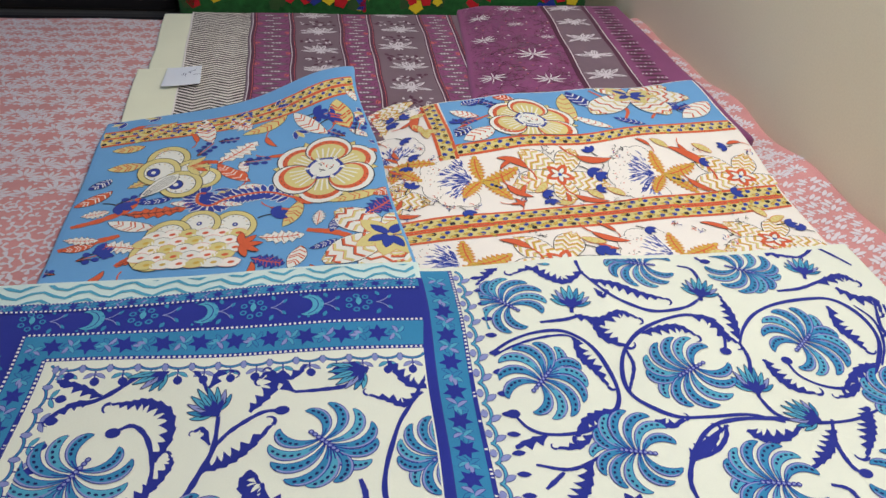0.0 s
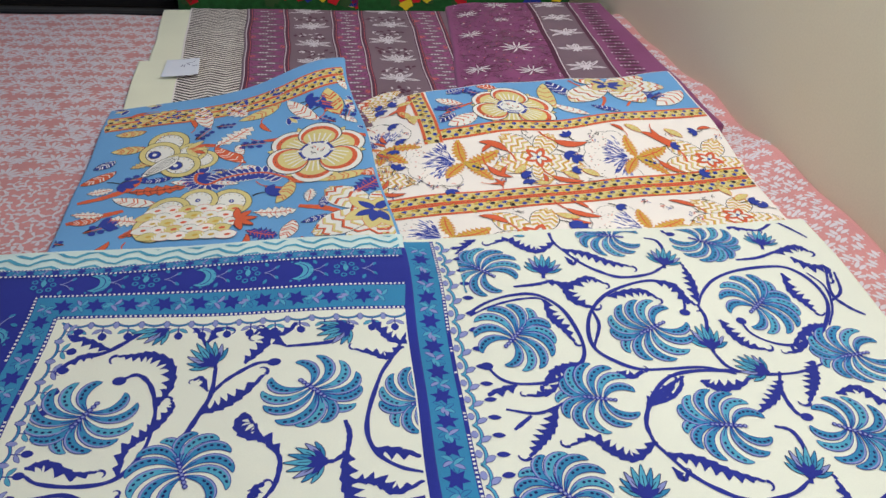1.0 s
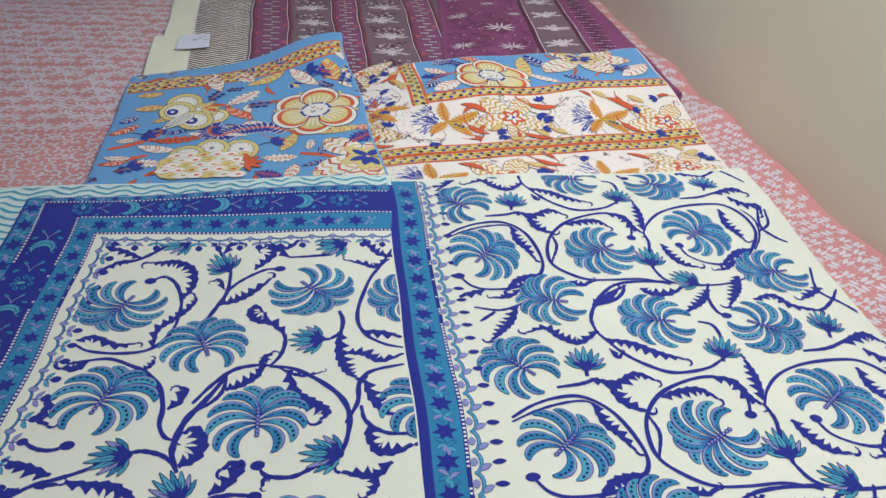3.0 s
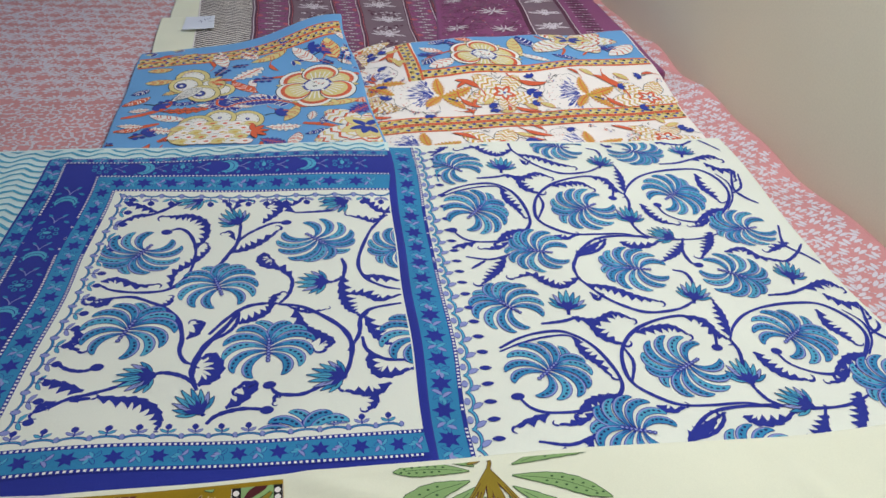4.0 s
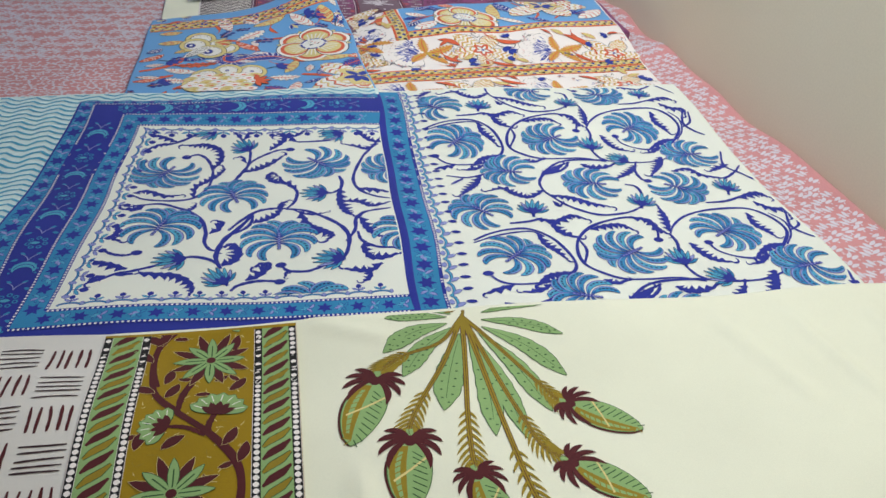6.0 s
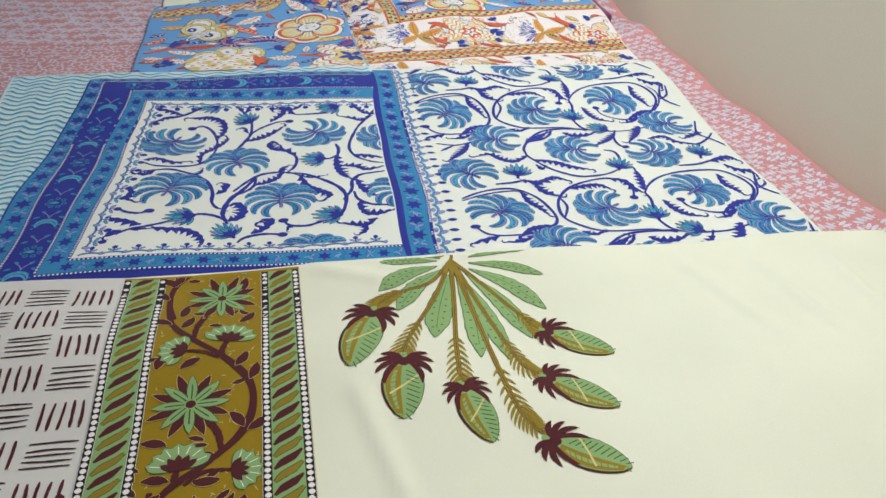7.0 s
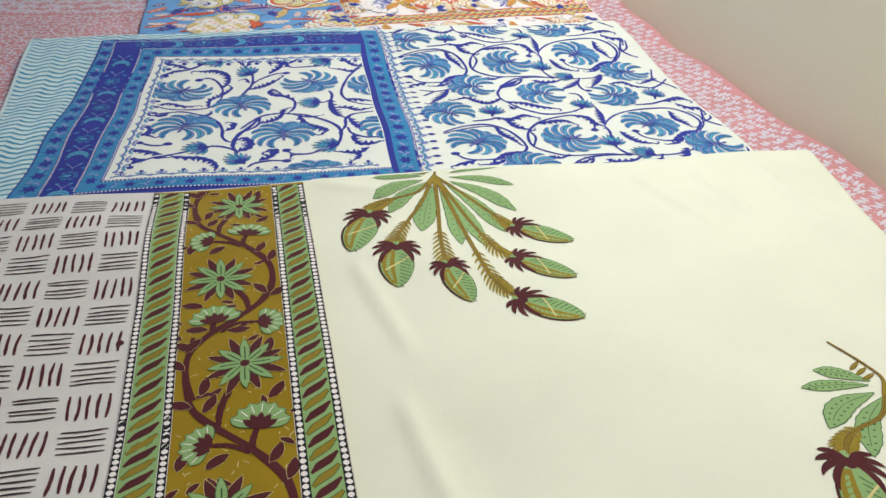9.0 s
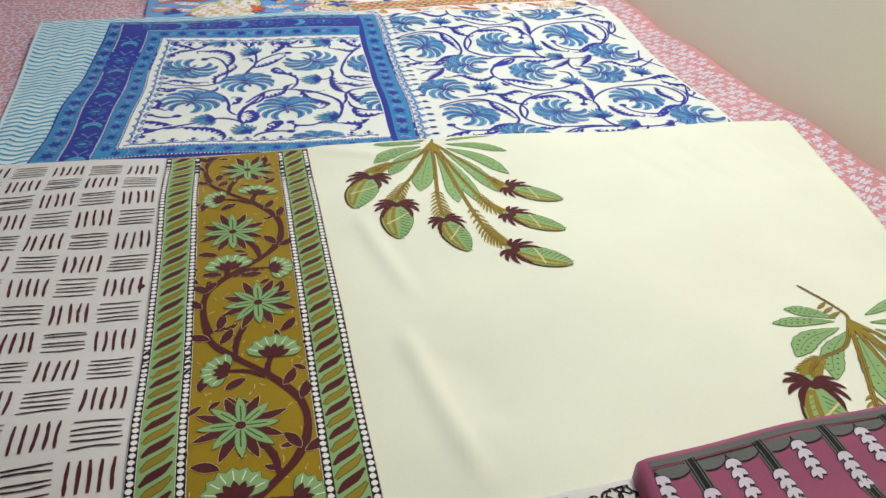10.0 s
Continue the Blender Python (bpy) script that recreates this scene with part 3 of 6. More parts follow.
def torn_leaf(ink, a, b, wide, fill, rib):
    """A leaf with a deeply toothed edge, a midrib and short side veins."""
    n = 19
    p = arc(a, math.atan2(b[1] - a[1], b[0] - a[0]) - 0.15, math.dist(a, b) * 1.02, 0.3, n)
    tooth = np.where(np.arange(n) % 3 == 0, 1.15, np.where(np.arange(n) % 3 == 1, 0.85, 0.60))
    w = lens(n, 0.5, 0.8) * wide * 0.52 * tooth
    ink.ribbon(p, w + 0.0010, np.roll(w, 1) + 0.0010, INK, 3)
    ink.ribbon(p, w, np.roll(w, 1), fill, 4)
    ink.line(p[1:-2], wide * 0.07, rib, 6)
    for i in range(3, n - 3, 2):
        d = (p[i + 1] - p[i]) / np.linalg.norm(p[i + 1] - p[i])
        nrm = np.array((-d[1], d[0]))
        for side in (1, -1):
            ink.line([p[i], p[i] + d * wide * 0.16 + nrm * side * w[i] * 0.75], wide * 0.035, rib, 6)


def star_bloom(ink, c, tips=STAR_TIPS, fill=IVORY, marks=(OCHRE, STRAW), heart=ORANGE, eye=WHITE, wide=0.58, big=0.23):
    """Broad pointed petals crossed by zigzag stripes round a five-pointed heart."""
    c = np.array(c, float)
    turns = []
    for k, tip in enumerate(tips):
        long = math.hypot(*tip)
        a = math.atan2(tip[1], tip[0])
        turns.append(a)
        p, w = petal(ink, c, a, long, min(long, 0.085) * wide, fill, INK, full=0.60, rim=0.0013, layer=3 + (k % 2) * 4, n=15, power=0.72)
        d = (p[-1] - p[0]) / long
        nrm = np.array((-d[1], d[0]))
        for j, i in enumerate((4, 6, 8, 10, 12, 13)):
            y = w[i] * 0.93
            m = marks[j % len(marks)]
            q = np.array([p[i] + nrm * y - d * 0.002, p[i] + nrm * y * 0.5 + d * 0.005, p[i] - d * 0.004, p[i] - nrm * y * 0.5 + d * 0.005, p[i] - nrm * y - d * 0.002])
            ink.line(q, 0.0046, m, 6 + (k % 2) * 4)
            ink.line(q + d * 0.0026, 0.0009, ORANGE if m is not ORANGE else INK, 7 + (k % 2) * 4)
    r = np.mean([math.hypot(*t) for t in tips])
    for a in turns:
        petal(ink, c, a, r * big * 1.45, r * big * 0.85, heart, ORANGE, layer=11, n=7, full=0.4, rim=0.0008)
    for a in turns:
        petal(ink, c, a, r * big * 0.95, r * big * 0.40, eye, INK, layer=14, n=6, rim=0.0006)
    ink.fan(c, r * 0.045, BLUE if eye is WHITE else STRAW, 17, n=8)


def sketch_bloom(ink, c, rng, leaves=((-0.003, 0.062), (0.064, 0.032), (0.042, -0.050), (-0.033, -0.050)), flip=0.0):
    """A pale bloom drawn in thin scalloped outlines with a brush of blue stamens and serrated ochre leaves at its foot."""
    c = np.array(c, float)
    ax = np.array((math.cos(math.pi + flip), math.sin(math.pi + flip)))
    nx = np.array((-ax[1], ax[0]))
    heart = c + ax * 0.042
    for k in range(7):
        a = (k - 3) * 0.62
        e = heart + 0.036 * (math.cos(a) * ax + 1.35 * math.sin(a) * nx)
        ink.fan(e, 0.0245, INK, 2, sy=1.15, n=18)
        ink.fan(e, 0.0237, IVORY, 3, sy=1.15, n=18)
    ink.fan(heart, 0.040, IVORY, 4, sy=1.2, n=20)
    for k in range(46):
        a = rng.uniform(-1.5, 1.5)
        e = heart + rng.uniform(0.028, 0.052) * (math.cos(a) * ax + 1.3 * math.sin(a) * nx)
        ink.fan(e, rng.uniform(0.0006, 0.0011), INK if k % 3 else ORANGE, 5, sx=1.6, turn=a, n=5)
    for k in range(130):
        a = rng.uniform(-1.35, 1.35)
        e = c + ax * 0.016 + rng.uniform(0.002, 0.046) * (math.cos(a) * ax + 1.1 * math.sin(a) * nx)
        t = math.atan2(*(math.cos(a) * ax + math.sin(a) * nx)[::-1])
        q = arc(e, t + rng.uniform(-0.25, 0.25), rng.uniform(0.008, 0.016), 0.3, 4)
        w = np.array((0.3, 1.0, 0.8, 0.2)) * 0.0014
        ink.ribbon(q, w, w, BLUE if k % 4 else LILAC, 6)
    for k, tip in enumerate(leaves):
        n = 17
        long = math.hypot(*tip)
        p = arc(c, math.atan2(tip[1], tip[0]) - (0.25 if k % 2 else -0.25), long, 0.5 if k % 2 else -0.5, n)
        w = lens(n, 0.45, 0.75) * long * 0.16 * (1 + 0.34 * np.where(np.arange(n) % 2, 1, -1))
        ink.ribbon(p, w + 0.0008, w + 0.0008, ORANGE, 7)
        ink.ribbon(p, w, w, OCHRE, 8)
        ink.line(p[1:-2], 0.0024, ORANGE, 9)
        for i in range(3, 14, 2):
            d = p[i + 1] - p[i]
            nrm = np.array((-d[1], d[0])) / (np.linalg.norm(d) + 1e-9)
            ink.line([p[i] + nrm * w[i] * 0.8, p[i + 1], p[i] - nrm * w[i] * 0.8], 0.0013, ORANGE, 9)
    e = c - ax * 0.018 + nx * 0.010
    petal(ink, c, math.atan2(*(e - c)[::-1]), 0.036, 0.018, OCHRE, INK, layer=10, n=8, rim=0.0008)
    for k in range(3):
        ink.fan(c + (e - c) * (0.8 + 0.35 * k), 0.0036, INK if k % 2 else BLUE, 13, n=7)


def chilli(ink, c, ang, length, m=ORANGE):
    petal(ink, c, ang, length, length * 0.24, m, INK, bend=0.9, full=0.4, rim=0.0007, layer=3, n=9)
    ink.line(arc(c, ang + math.pi, length * 0.5, -0.8, 5), length * 0.05, ORANGE, 3)


def bell(ink, c, ang, s):
    for k in (-0.7, 0, 0.7):
        petal(ink, c, ang + k, s, s * 0.5, BLUE, INK, rim=0.0004, layer=4, n=6)
    ink.line(arc(c, ang + math.pi, s * 0.8, 0.6, 4), s * 0.1, INK, 3)


def berries(ink, c, ang, s, m=BLUE):
    for k in range(6):
        e = np.array(c) + s * (0.25 + 0.16 * k) * np.array((math.cos(ang), math.sin(ang))) + s * 0.2 * (1 if k % 2 else -1) * np.array((-math.sin(ang), math.cos(ang)))
        ink.line([c, e], s * 0.03, INK, 3)
        ink.fan(e, s * 0.13, m, 4, n=9)
    ink.line(arc(c, ang, s * 1.2, 0.1, 5), s * 0.045, ORANGE, 3)


# printed rows on the ivory part
for v0, v1 in ((0.0, 0.033), (0.033, 0.066), (0.222, 0.254)):
    ink = Ink()
    start = 0.112 if v0 > 0.2 else -0.05
    dot_band(ink, o(start, (v0 + v1) / 2 + 0.004), o(0.66, (v0 + v1) / 2 + 0.004), 0.032, rng)
    ink.press("budded_border", ivory, "straw border of dark buds between orange cords", IV, stuff=True)
ink = Ink()
band(ink, o(0.112, 0.256), o(0.66, 0.256), o(0.66, 0.466), o(0.105, 0.466), SKY, 0, n=44)
ink.press("blue_field", ivory, "sky-blue printed field", IV, lift=0.0005)
ink = Ink()
dot_band(ink, o(0.098, 0.222), o(0.082, 0.50), 0.032, rng, layer=4)
ink.press("budded_border", ivory, "straw border of dark buds between orange cords", IV, stuff=True)
BLUECLIP = [o(0.118, 0.258), o(0.66, 0.258), (0.733, 1.40), (0.19, 1.298)]
ink = Ink()
rosette(ink, (0.347, 1.212), 0.082, 0.35, 1.12)
ink.press("round_bloom", ivory, "", BLUECLIP, lift=0.0016)
ink = Ink()
star_bloom(ink, (0.575, 1.335), ((-0.105, -0.090), (-0.060, 0.050), (0.085, 0.040), (0.045, -0.105), (0.115, -0.030)), WHITE, (ORANGE, STRAW), STRAW, BLUE, 0.75, 0.32)
ink.press("star_bloom", ivory, "", BLUECLIP, lift=0.0016)
FIELD_LEAVES = [((0.205, 1.262), (0.256, 1.236), 0.030, WHITE), ((0.295, 1.330), (0.342, 1.300), 0.026, ORANGE), ((0.212, 1.146), (0.274, 1.190), 0.036, WHITE), ((0.442, 1.335), (0.432, 1.215), 0.030, STRAW), ((0.452, 1.345), (0.486, 1.274), 0.034, BLUE),
                ((0.683, 1.329), (0.632, 1.262), 0.026, BLUE), ((0.640, 1.215), (0.725, 1.295), 0.045, WHITE), ((0.270, 1.314), (0.230, 1.287), 0.024, BLUE), ((0.189, 1.160), (0.232, 1.192), 0.024, BLUE), ((0.405, 1.150), (0.470, 1.165), 0.022, ORANGE),
                ((0.505, 1.225), (0.560, 1.190), 0.020, BLUE), ((0.430, 1.240), (0.490, 1.180), 0.022, WHITE)]
for a, b, wide, m in FIELD_LEAVES:
    ink = Ink()
    chevron_leaf(ink, a, math.atan2(b[1] - a[1], b[0] - a[0]) - 0.2, math.dist(a, b), wide, m, (WHITE if m in (ORANGE, BLUE) else ORANGE,), bend=0.4, marks=5)
    ink.press("leaf_print", ivory, "", BLUECLIP, lift=0.0014)
ink = Ink()
for c, a in (((0.262, 1.292), 1.2), ((0.300, 1.275), 2.4), ((0.215, 1.205), 0.6), ((0.640, 1.250), 0.5), ((0.505, 1.150), 0.3)):
    berries(ink, c, a, 0.034)
    bell(ink, c, a + 1.4, 0.024)
for pts in ([(0.500, 1.350), (0.545, 1.270), (0.520, 1.200)], [(0.640, 1.345), (0.610, 1.270), (0.580, 1.215)], [(0.205, 1.180), (0.240, 1.215), (0.275, 1.240)]):
    vine(ink, pts, 0.006, ORANGE, 2)
ink.press("leaf_and_berry_print", ivory, "blue berries, bells and orange twigs", BLUECLIP, lift=0.0014, stuff=True)

ROW_UP = [o(-0.06, 0.070), o(0.66, 0.070), o(0.66, 0.222), o(-0.06, 0.222)]
ROW_LOW = [o(-0.06, -0.16), o(0.66, -0.16), o(0.66, 0.0), o(-0.06, 0.0)]
LSIDE = [o(-0.06, 0.070), o(0.080, 0.070), o(0.070, 0.50), o(-0.06, 0.50)]
SKETCHES = [((0.227, 1.043), ROW_UP), ((0.547, 1.048), ROW_UP), ((0.495, 0.827), ROW_LOW), ((0.177, 0.815), ROW_LOW)]
STARS = [((0.363, 1.055), ROW_UP), ((0.678, 1.043), ROW_UP), ((0.312, 0.826), ROW_LOW), ((0.651, 0.860), ROW_LOW)]
for c, clip in SKETCHES:
    ink = Ink()
    sketch_bloom(ink, c, rng)
    ink.press("outlined_bloom", ivory, "", clip)
ink = Ink()
sketch_bloom(ink, (0.090, 1.100), rng, ((0.069, -0.012), (0.045, -0.060), (-0.010, -0.060), (-0.030, 0.010)), -1.2)
ink.press("outlined_bloom", ivory, "", LSIDE)
for c, clip in STARS:
    ink = Ink()
    star_bloom(ink, c)
    ink.press("star_bloom", ivory, "", clip)
ink = Ink()
star_bloom(ink, (0.050, 1.300), ((0.070, -0.020), (0.030, -0.080), (0.095, 0.030), (-0.040, -0.060)))
ink.press("star_bloom", ivory, "", LSIDE)
ink = Ink()
star_bloom(ink, (0.065, 1.000), ((0.075, -0.020), (0.050, 0.035), (0.020, -0.055)))
ink.press("star_bloom", ivory, "", LSIDE)
ink = Ink()
for a, b in (((0.398, 1.102), (0.456, 1.090)), ((0.308, 1.069), (0.264, 1.098)), ((0.379, 1.003), (0.427, 0.979)), ((0.373, 0.892), (0.417, 0.865)), ((0.274, 0.855), (0.233, 0.879)), ((0.630, 1.071), (0.584, 1.121)),
             ((0.592, 0.894), (0.556, 0.917)), ((0.647, 0.823), (0.714, 0.798)), ((0.150, 1.266), (0.135, 1.205)), ((0.080, 0.954), (0.118, 0.945)), ((0.265, 1.035), (0.300, 1.000)), ((0.585, 1.040), (0.615, 1.005)), ((0.533, 0.818), (0.560, 0.785))):
    chilli(ink, a, math.atan2(b[1] - a[1], b[0] - a[0]) - 0.3, math.dist(a, b) * 1.1)
for c, a in (((0.324, 1.012), -0.6), ((0.334, 0.993), -1.5), ((0.415, 1.068), -0.7), ((0.427, 1.056), -0.6), ((0.273, 0.800), -1.5), ((0.366, 0.851), -0.7), ((0.374, 0.836), 0.5), ((0.592, 0.818), -0.9), ((0.597, 0.804), 0.3), ((0.093, 1.254), -1.0), ((0.115, 1.266), 0.4), ((0.109, 1.021), 1.0), ((0.692, 0.906), 0.0), ((0.645, 0.998), 0.2)):
    bell(ink, c, a, 0.021)
for c in ((0.141, 0.986), (0.345, 1.118), (0.450, 0.985), (0.295, 0.895), (0.625, 0.925), (0.113, 0.776), (0.475, 1.105)):
    for k in range(9):
        e = np.array(c) + rng.uniform(-0.014, 0.014, 2)
        ink.line(arc(e, rng.uniform(0, 6), 0.009, 2.0, 5), 0.0011, INK, 2)
blooms = [np.array(k[0]) for k in SKETCHES + STARS] + [np.array(k[0]) - (0.045, 0) for k in SKETCHES]
taken = []
for k in range(1700):
    u, v = rng.uniform(-0.02, 0.64), rng.uniform(-0.14, 0.42)
    if v > 0.205 and u > 0.072:
        continue
    c = o(u, v)
    if -0.012 < v < 0.078 or (taken and min(np.linalg.norm(c - q) for q in taken) < 0.023) or min(np.linalg.norm(c - q) for q in blooms) < 0.066:
        continue
    taken.append(c)
    a, kind = rng.uniform(0, 6.3), k % 5
    if kind == 0:
        chevron_leaf(ink, c, a, 0.036, 0.014, STRAW, (OCHRE,), edge=ORANGE, bend=0.6, marks=4)
    elif kind == 1:
        chilli(ink, c, a, 0.032)
    elif kind == 2:
        bell(ink, c, a, 0.018)
    else:
        for j in range(6):
            ink.line(arc(c + rng.uniform(-0.010, 0.010, 2), rng.uniform(0, 6), 0.009, 2.4, 5), 0.0013, (INK, BLUE, ORANGE)[j % 3], 2)
ink.press("pod_and_bell_print", ivory, "orange pods, blue bells and curls", IV, lift=0.0014, stuff=True)

skyblue = Cloth("sky_blue_part", [(-0.376, 0.72), (0.100, 0.73), (0.030, 1.415), (-0.398, 1.265)], oleft, 0.010, SKY, orange, nu=100, nv=110, seed=64, wobble=0.006)
skyblue.ob["label"] = "sky-blue part folded over with a budded border"
SB = skyblue.quad + np.array([(0.001, 0.001), (-0.001, 0.001), (-0.001, -0.001), (0.001, -0.001)])


def edge_at(d):
    """A line d metres below the far edge of the sky-blue part."""
    p, q = skyblue.quad[3], skyblue.quad[2]
    return p + np.array((0.004, -d * 0.93)), q + np.array((0.01 * d / 0.1, -d))


for d in (0.062, 0.090):
    ink = Ink()
    p, q = edge_at(d)
    dot_band(ink, p, q, 0.029, rng)
    ink.press("budded_border", skyblue, "straw border of dark buds between orange cords", SB, stuff=True)
ink = Ink()
rosette(ink, (-0.024, 1.080), 0.086, 0.45, 1.28)
ink.press("round_bloom", skyblue, "", SB)
ink = Ink()
star_bloom(ink, (0.067, 0.872), ((-0.072, 0.075), (-0.092, -0.054), (-0.025, -0.105), (0.035, 0.070), (0.040, -0.080)), WHITE, (ORANGE, STRAW), STRAW, BLUE, 0.72, 0.40)
ink.press("star_bloom", skyblue, "", SB)


def scallop(ink, c, r, layer, rng, tall=1.25):
    """A rounded straw lobe with a thin outline and a pale ruffled middle."""
    for q, m, up in ((1.0, INK, 0), (0.965, STRAW, 1), (0.70, INK, 2), (0.665, WHITE, 3)):
        ink.fan(c, r * q, m, layer + up, sy=tall, n=30)
    for k in range(14):
        a = k * math.tau / 14
        e = np.array(c) + r * 0.50 * np.array((math.cos(a), tall * math.sin(a)))
        ink.line(arc(e, a, r * 0.13, 0.6, 4), r * 0.035, OCHRE if k % 2 else INK, layer + 4)


def eye(ink, c, r, layer):
    ink.fan(c, r * 1.25, INK, layer, sy=1.3, n=16)
    ink.fan(c, r * 1.1, BLUE, layer + 1, sy=1.3, n=16)
    ink.fan(c, r * 0.45, WHITE, layer + 2, sy=1.3, n=10)


ink = Ink()
for k, (c, r) in enumerate((((-0.276, 1.128), 0.036), ((-0.209, 1.066), 0.028), ((-0.232, 1.092), 0.030), ((-0.284, 1.088), 0.036), ((-0.243, 1.046), 0.036))):
    scallop(ink, c, r, 3 + 4 * k, rng)
eye(ink, (-0.293, 1.084), 0.009, 26)
eye(ink, (-0.250, 1.044), 0.010, 26)
p, w = petal(ink, (-0.250, 1.080), math.atan2(-0.076, -0.050), 0.092, 0.030, WHITE, INK, layer=29, n=11, full=0.35)
for side in (-0.6, -0.3, 0.0, 0.3, 0.6):
    ink.line(p[1:-1] + np.column_stack([w[1:-1] * side * 0.8, -w[1:-1] * side * 0.55]), 0.0010, INK, 31)
for k in range(5):
    petal(ink, (-0.240, 1.105), 0.9 - 0.45 * k, 0.040, 0.012, ORANGE if k % 2 else STRAW, INK, layer=28, n=7, rim=0.0007)
ink.press("lobed_bloom", skyblue, "straw-coloured double bloom", SB)
for k, (c, r) in enumerate((((-0.154, 0.922), 0.030), ((-0.201, 0.925), 0.029), ((-0.238, 0.900), 0.031), ((-0.250, 0.856), 0.030))):
    ink = Ink()
    scallop(ink, c, r, 3 + 4 * k, rng)
    eye(ink, c, 0.003, 8 + 4 * k)
    ink.press("bloom_lobe", skyblue, "rounded straw lobe with a blue eye", SB)
ink = Ink()
for j in range(5):
    for i in range(6):
        e = (-0.135 - 0.021 * i - 0.010 * (j % 2), 0.906 - 0.017 * j)
        petal(ink, e, math.pi + 0.35, 0.032, 0.021, (STRAW, IVORY, WHITE)[(i + j) % 3], INK if (i + j) % 2 else ORANGE, layer=24 + 2 * j, n=8, rim=0.0009, full=0.4, power=0.7)
        ink.fan((e[0] - 0.012, e[1] - 0.005), 0.0030, OCHRE if (i * j) % 3 else ORANGE, 26 + 2 * j, sx=1.5, turn=0.35, n=8)
for k in range(5):
    petal(ink, (-0.142, 0.872), 1.6 - 0.7 * k, 0.030, 0.010, ORANGE, INK, layer=36, n=7, rim=0.0007)
ink.press("scaled_bloom", skyblue, "straw-coloured overlapping scales", SB, stuff=True)
ink = Ink()
p = spline([(-0.069, 0.994), (-0.106, 1.013), (-0.139, 1.009), (-0.171, 0.993), (-0.192, 0.974), (-0.210, 0.985), (-0.211, 1.011), (-0.200, 1.014)], 4)
ink.line(p, 0.0050, ORANGE, 6)
for i in range(1, len(p) - 1):
    d = p[i] - p[i - 1]
    for side in (1, -1):
        petal(ink, p[i], math.atan2(d[1], d[0]) + side * 1.25, 0.025, 0.0085, BLUE, WHITE, layer=3, rim=0.0015, n=6)
ink.press("plume_print", skyblue, "orange plume with blue tufts", SB)
PODS = [((-0.166, 1.210), (-0.098, 1.264), 0.026, STRAW), ((-0.083, 1.269), (-0.022, 1.203), 0.030, WHITE), ((-0.193, 1.113), (-0.143, 1.185), 0.034, WHITE), ((-0.192, 1.113), (-0.138, 1.051), 0.024, ORANGE), ((-0.287, 1.267), (-0.338, 1.184), 0.034, STRAW),
        ((-0.240, 1.277), (-0.213, 1.189), 0.034, WHITE), ((-0.193, 1.271), (-0.153, 1.232), 0.036, WHITE), ((-0.370, 1.156), (-0.325, 1.172), 0.022, STRAW), ((-0.366, 1.097), (-0.315, 1.114), 0.026, STRAW), ((-0.325, 1.035), (-0.291, 1.068), 0.020, STRAW),
        ((-0.380, 1.035), (-0.355, 1.066), 0.020, BLUE), ((-0.386, 0.981), (-0.347, 1.028), 0.022, ORANGE), ((-0.369, 0.954), (-0.335, 0.968), 0.020, WHITE), ((-0.328, 0.940), (-0.258, 0.924), 0.024, WHITE), ((-0.314, 0.957), (-0.226, 0.972), 0.026, ORANGE)]
PODS += [((-0.300, 0.988), (-0.248, 1.006), 0.016, BLUE), ((-0.377, 0.894), (-0.330, 0.896), 0.018, WHITE), ((-0.374, 0.869), (-0.333, 0.885), 0.016, ORANGE), ((-0.266, 0.871), (-0.322, 0.880), 0.026, WHITE), ((-0.291, 0.835), (-0.258, 0.861), 0.014, ORANGE),
         ((-0.036, 0.912), (-0.032, 0.950), 0.019, WHITE), ((-0.015, 0.889), (-0.010, 0.923), 0.015, BLUE), ((-0.046, 0.856), (-0.008, 0.869), 0.014, BLUE), ((-0.071, 0.815), (-0.060, 0.865), 0.026, WHITE), ((0.036, 0.931), (0.081, 0.986), 0.036, BLUE),
         ((-0.018, 0.973), (0.061, 1.004), 0.022, STRAW), ((0.049, 0.988), (0.081, 1.013), 0.020, ORANGE), ((-0.088, 0.917), (-0.062, 0.985), 0.024, STRAW), ((-0.122, 0.892), (-0.056, 0.895), 0.028, WHITE), ((-0.125, 0.844), (-0.078, 0.829), 0.028, BLUE), ((0.002, 1.290), (0.018, 1.214), 0.044, STRAW)]
for k, (a, b, wide, m) in enumerate(PODS):
    ink = Ink()
    if m is WHITE and k % 2 == 0 or k % 5 == 4:
        torn_leaf(ink, a, b, wide, m, ORANGE if m is not ORANGE else INK)
        ink.press("leaf_print", skyblue, "", SB)
        continue
    chevron_leaf(ink, a, math.atan2(b[1] - a[1], b[0] - a[0]) - 0.22, math.dist(a, b) * 1.04, wide, m, (WHITE if m in (ORANGE, BLUE) else ORANGE,), bend=0.45, marks=6)
    ink.press("leaf_print", skyblue, "", SB)
ink = Ink()
for pts in ([(-0.300, 1.004), (-0.309, 0.972), (-0.338, 0.945), (-0.375, 0.926)], [(-0.234, 1.117), (-0.208, 1.119), (-0.185, 1.116)], [(-0.377, 0.868), (-0.339, 0.888), (-0.303, 0.906)], [(-0.051, 0.904), (-0.011, 0.888), (0.027, 0.860)], [(-0.259, 0.860), (-0.276, 0.851), (-0.294, 0.833)]):
    vine(ink, pts, 0.010, ORANGE, 2)
for c, a in (((-0.160, 1.112), 0.2), ((-0.232, 1.140), 1.1), ((-0.330, 0.984), 0.6), ((-0.050, 1.245), 0.3), ((0.025, 1.190), 1.2), ((-0.348, 0.845), 0.5)):
    berries(ink, c, a, 0.042)
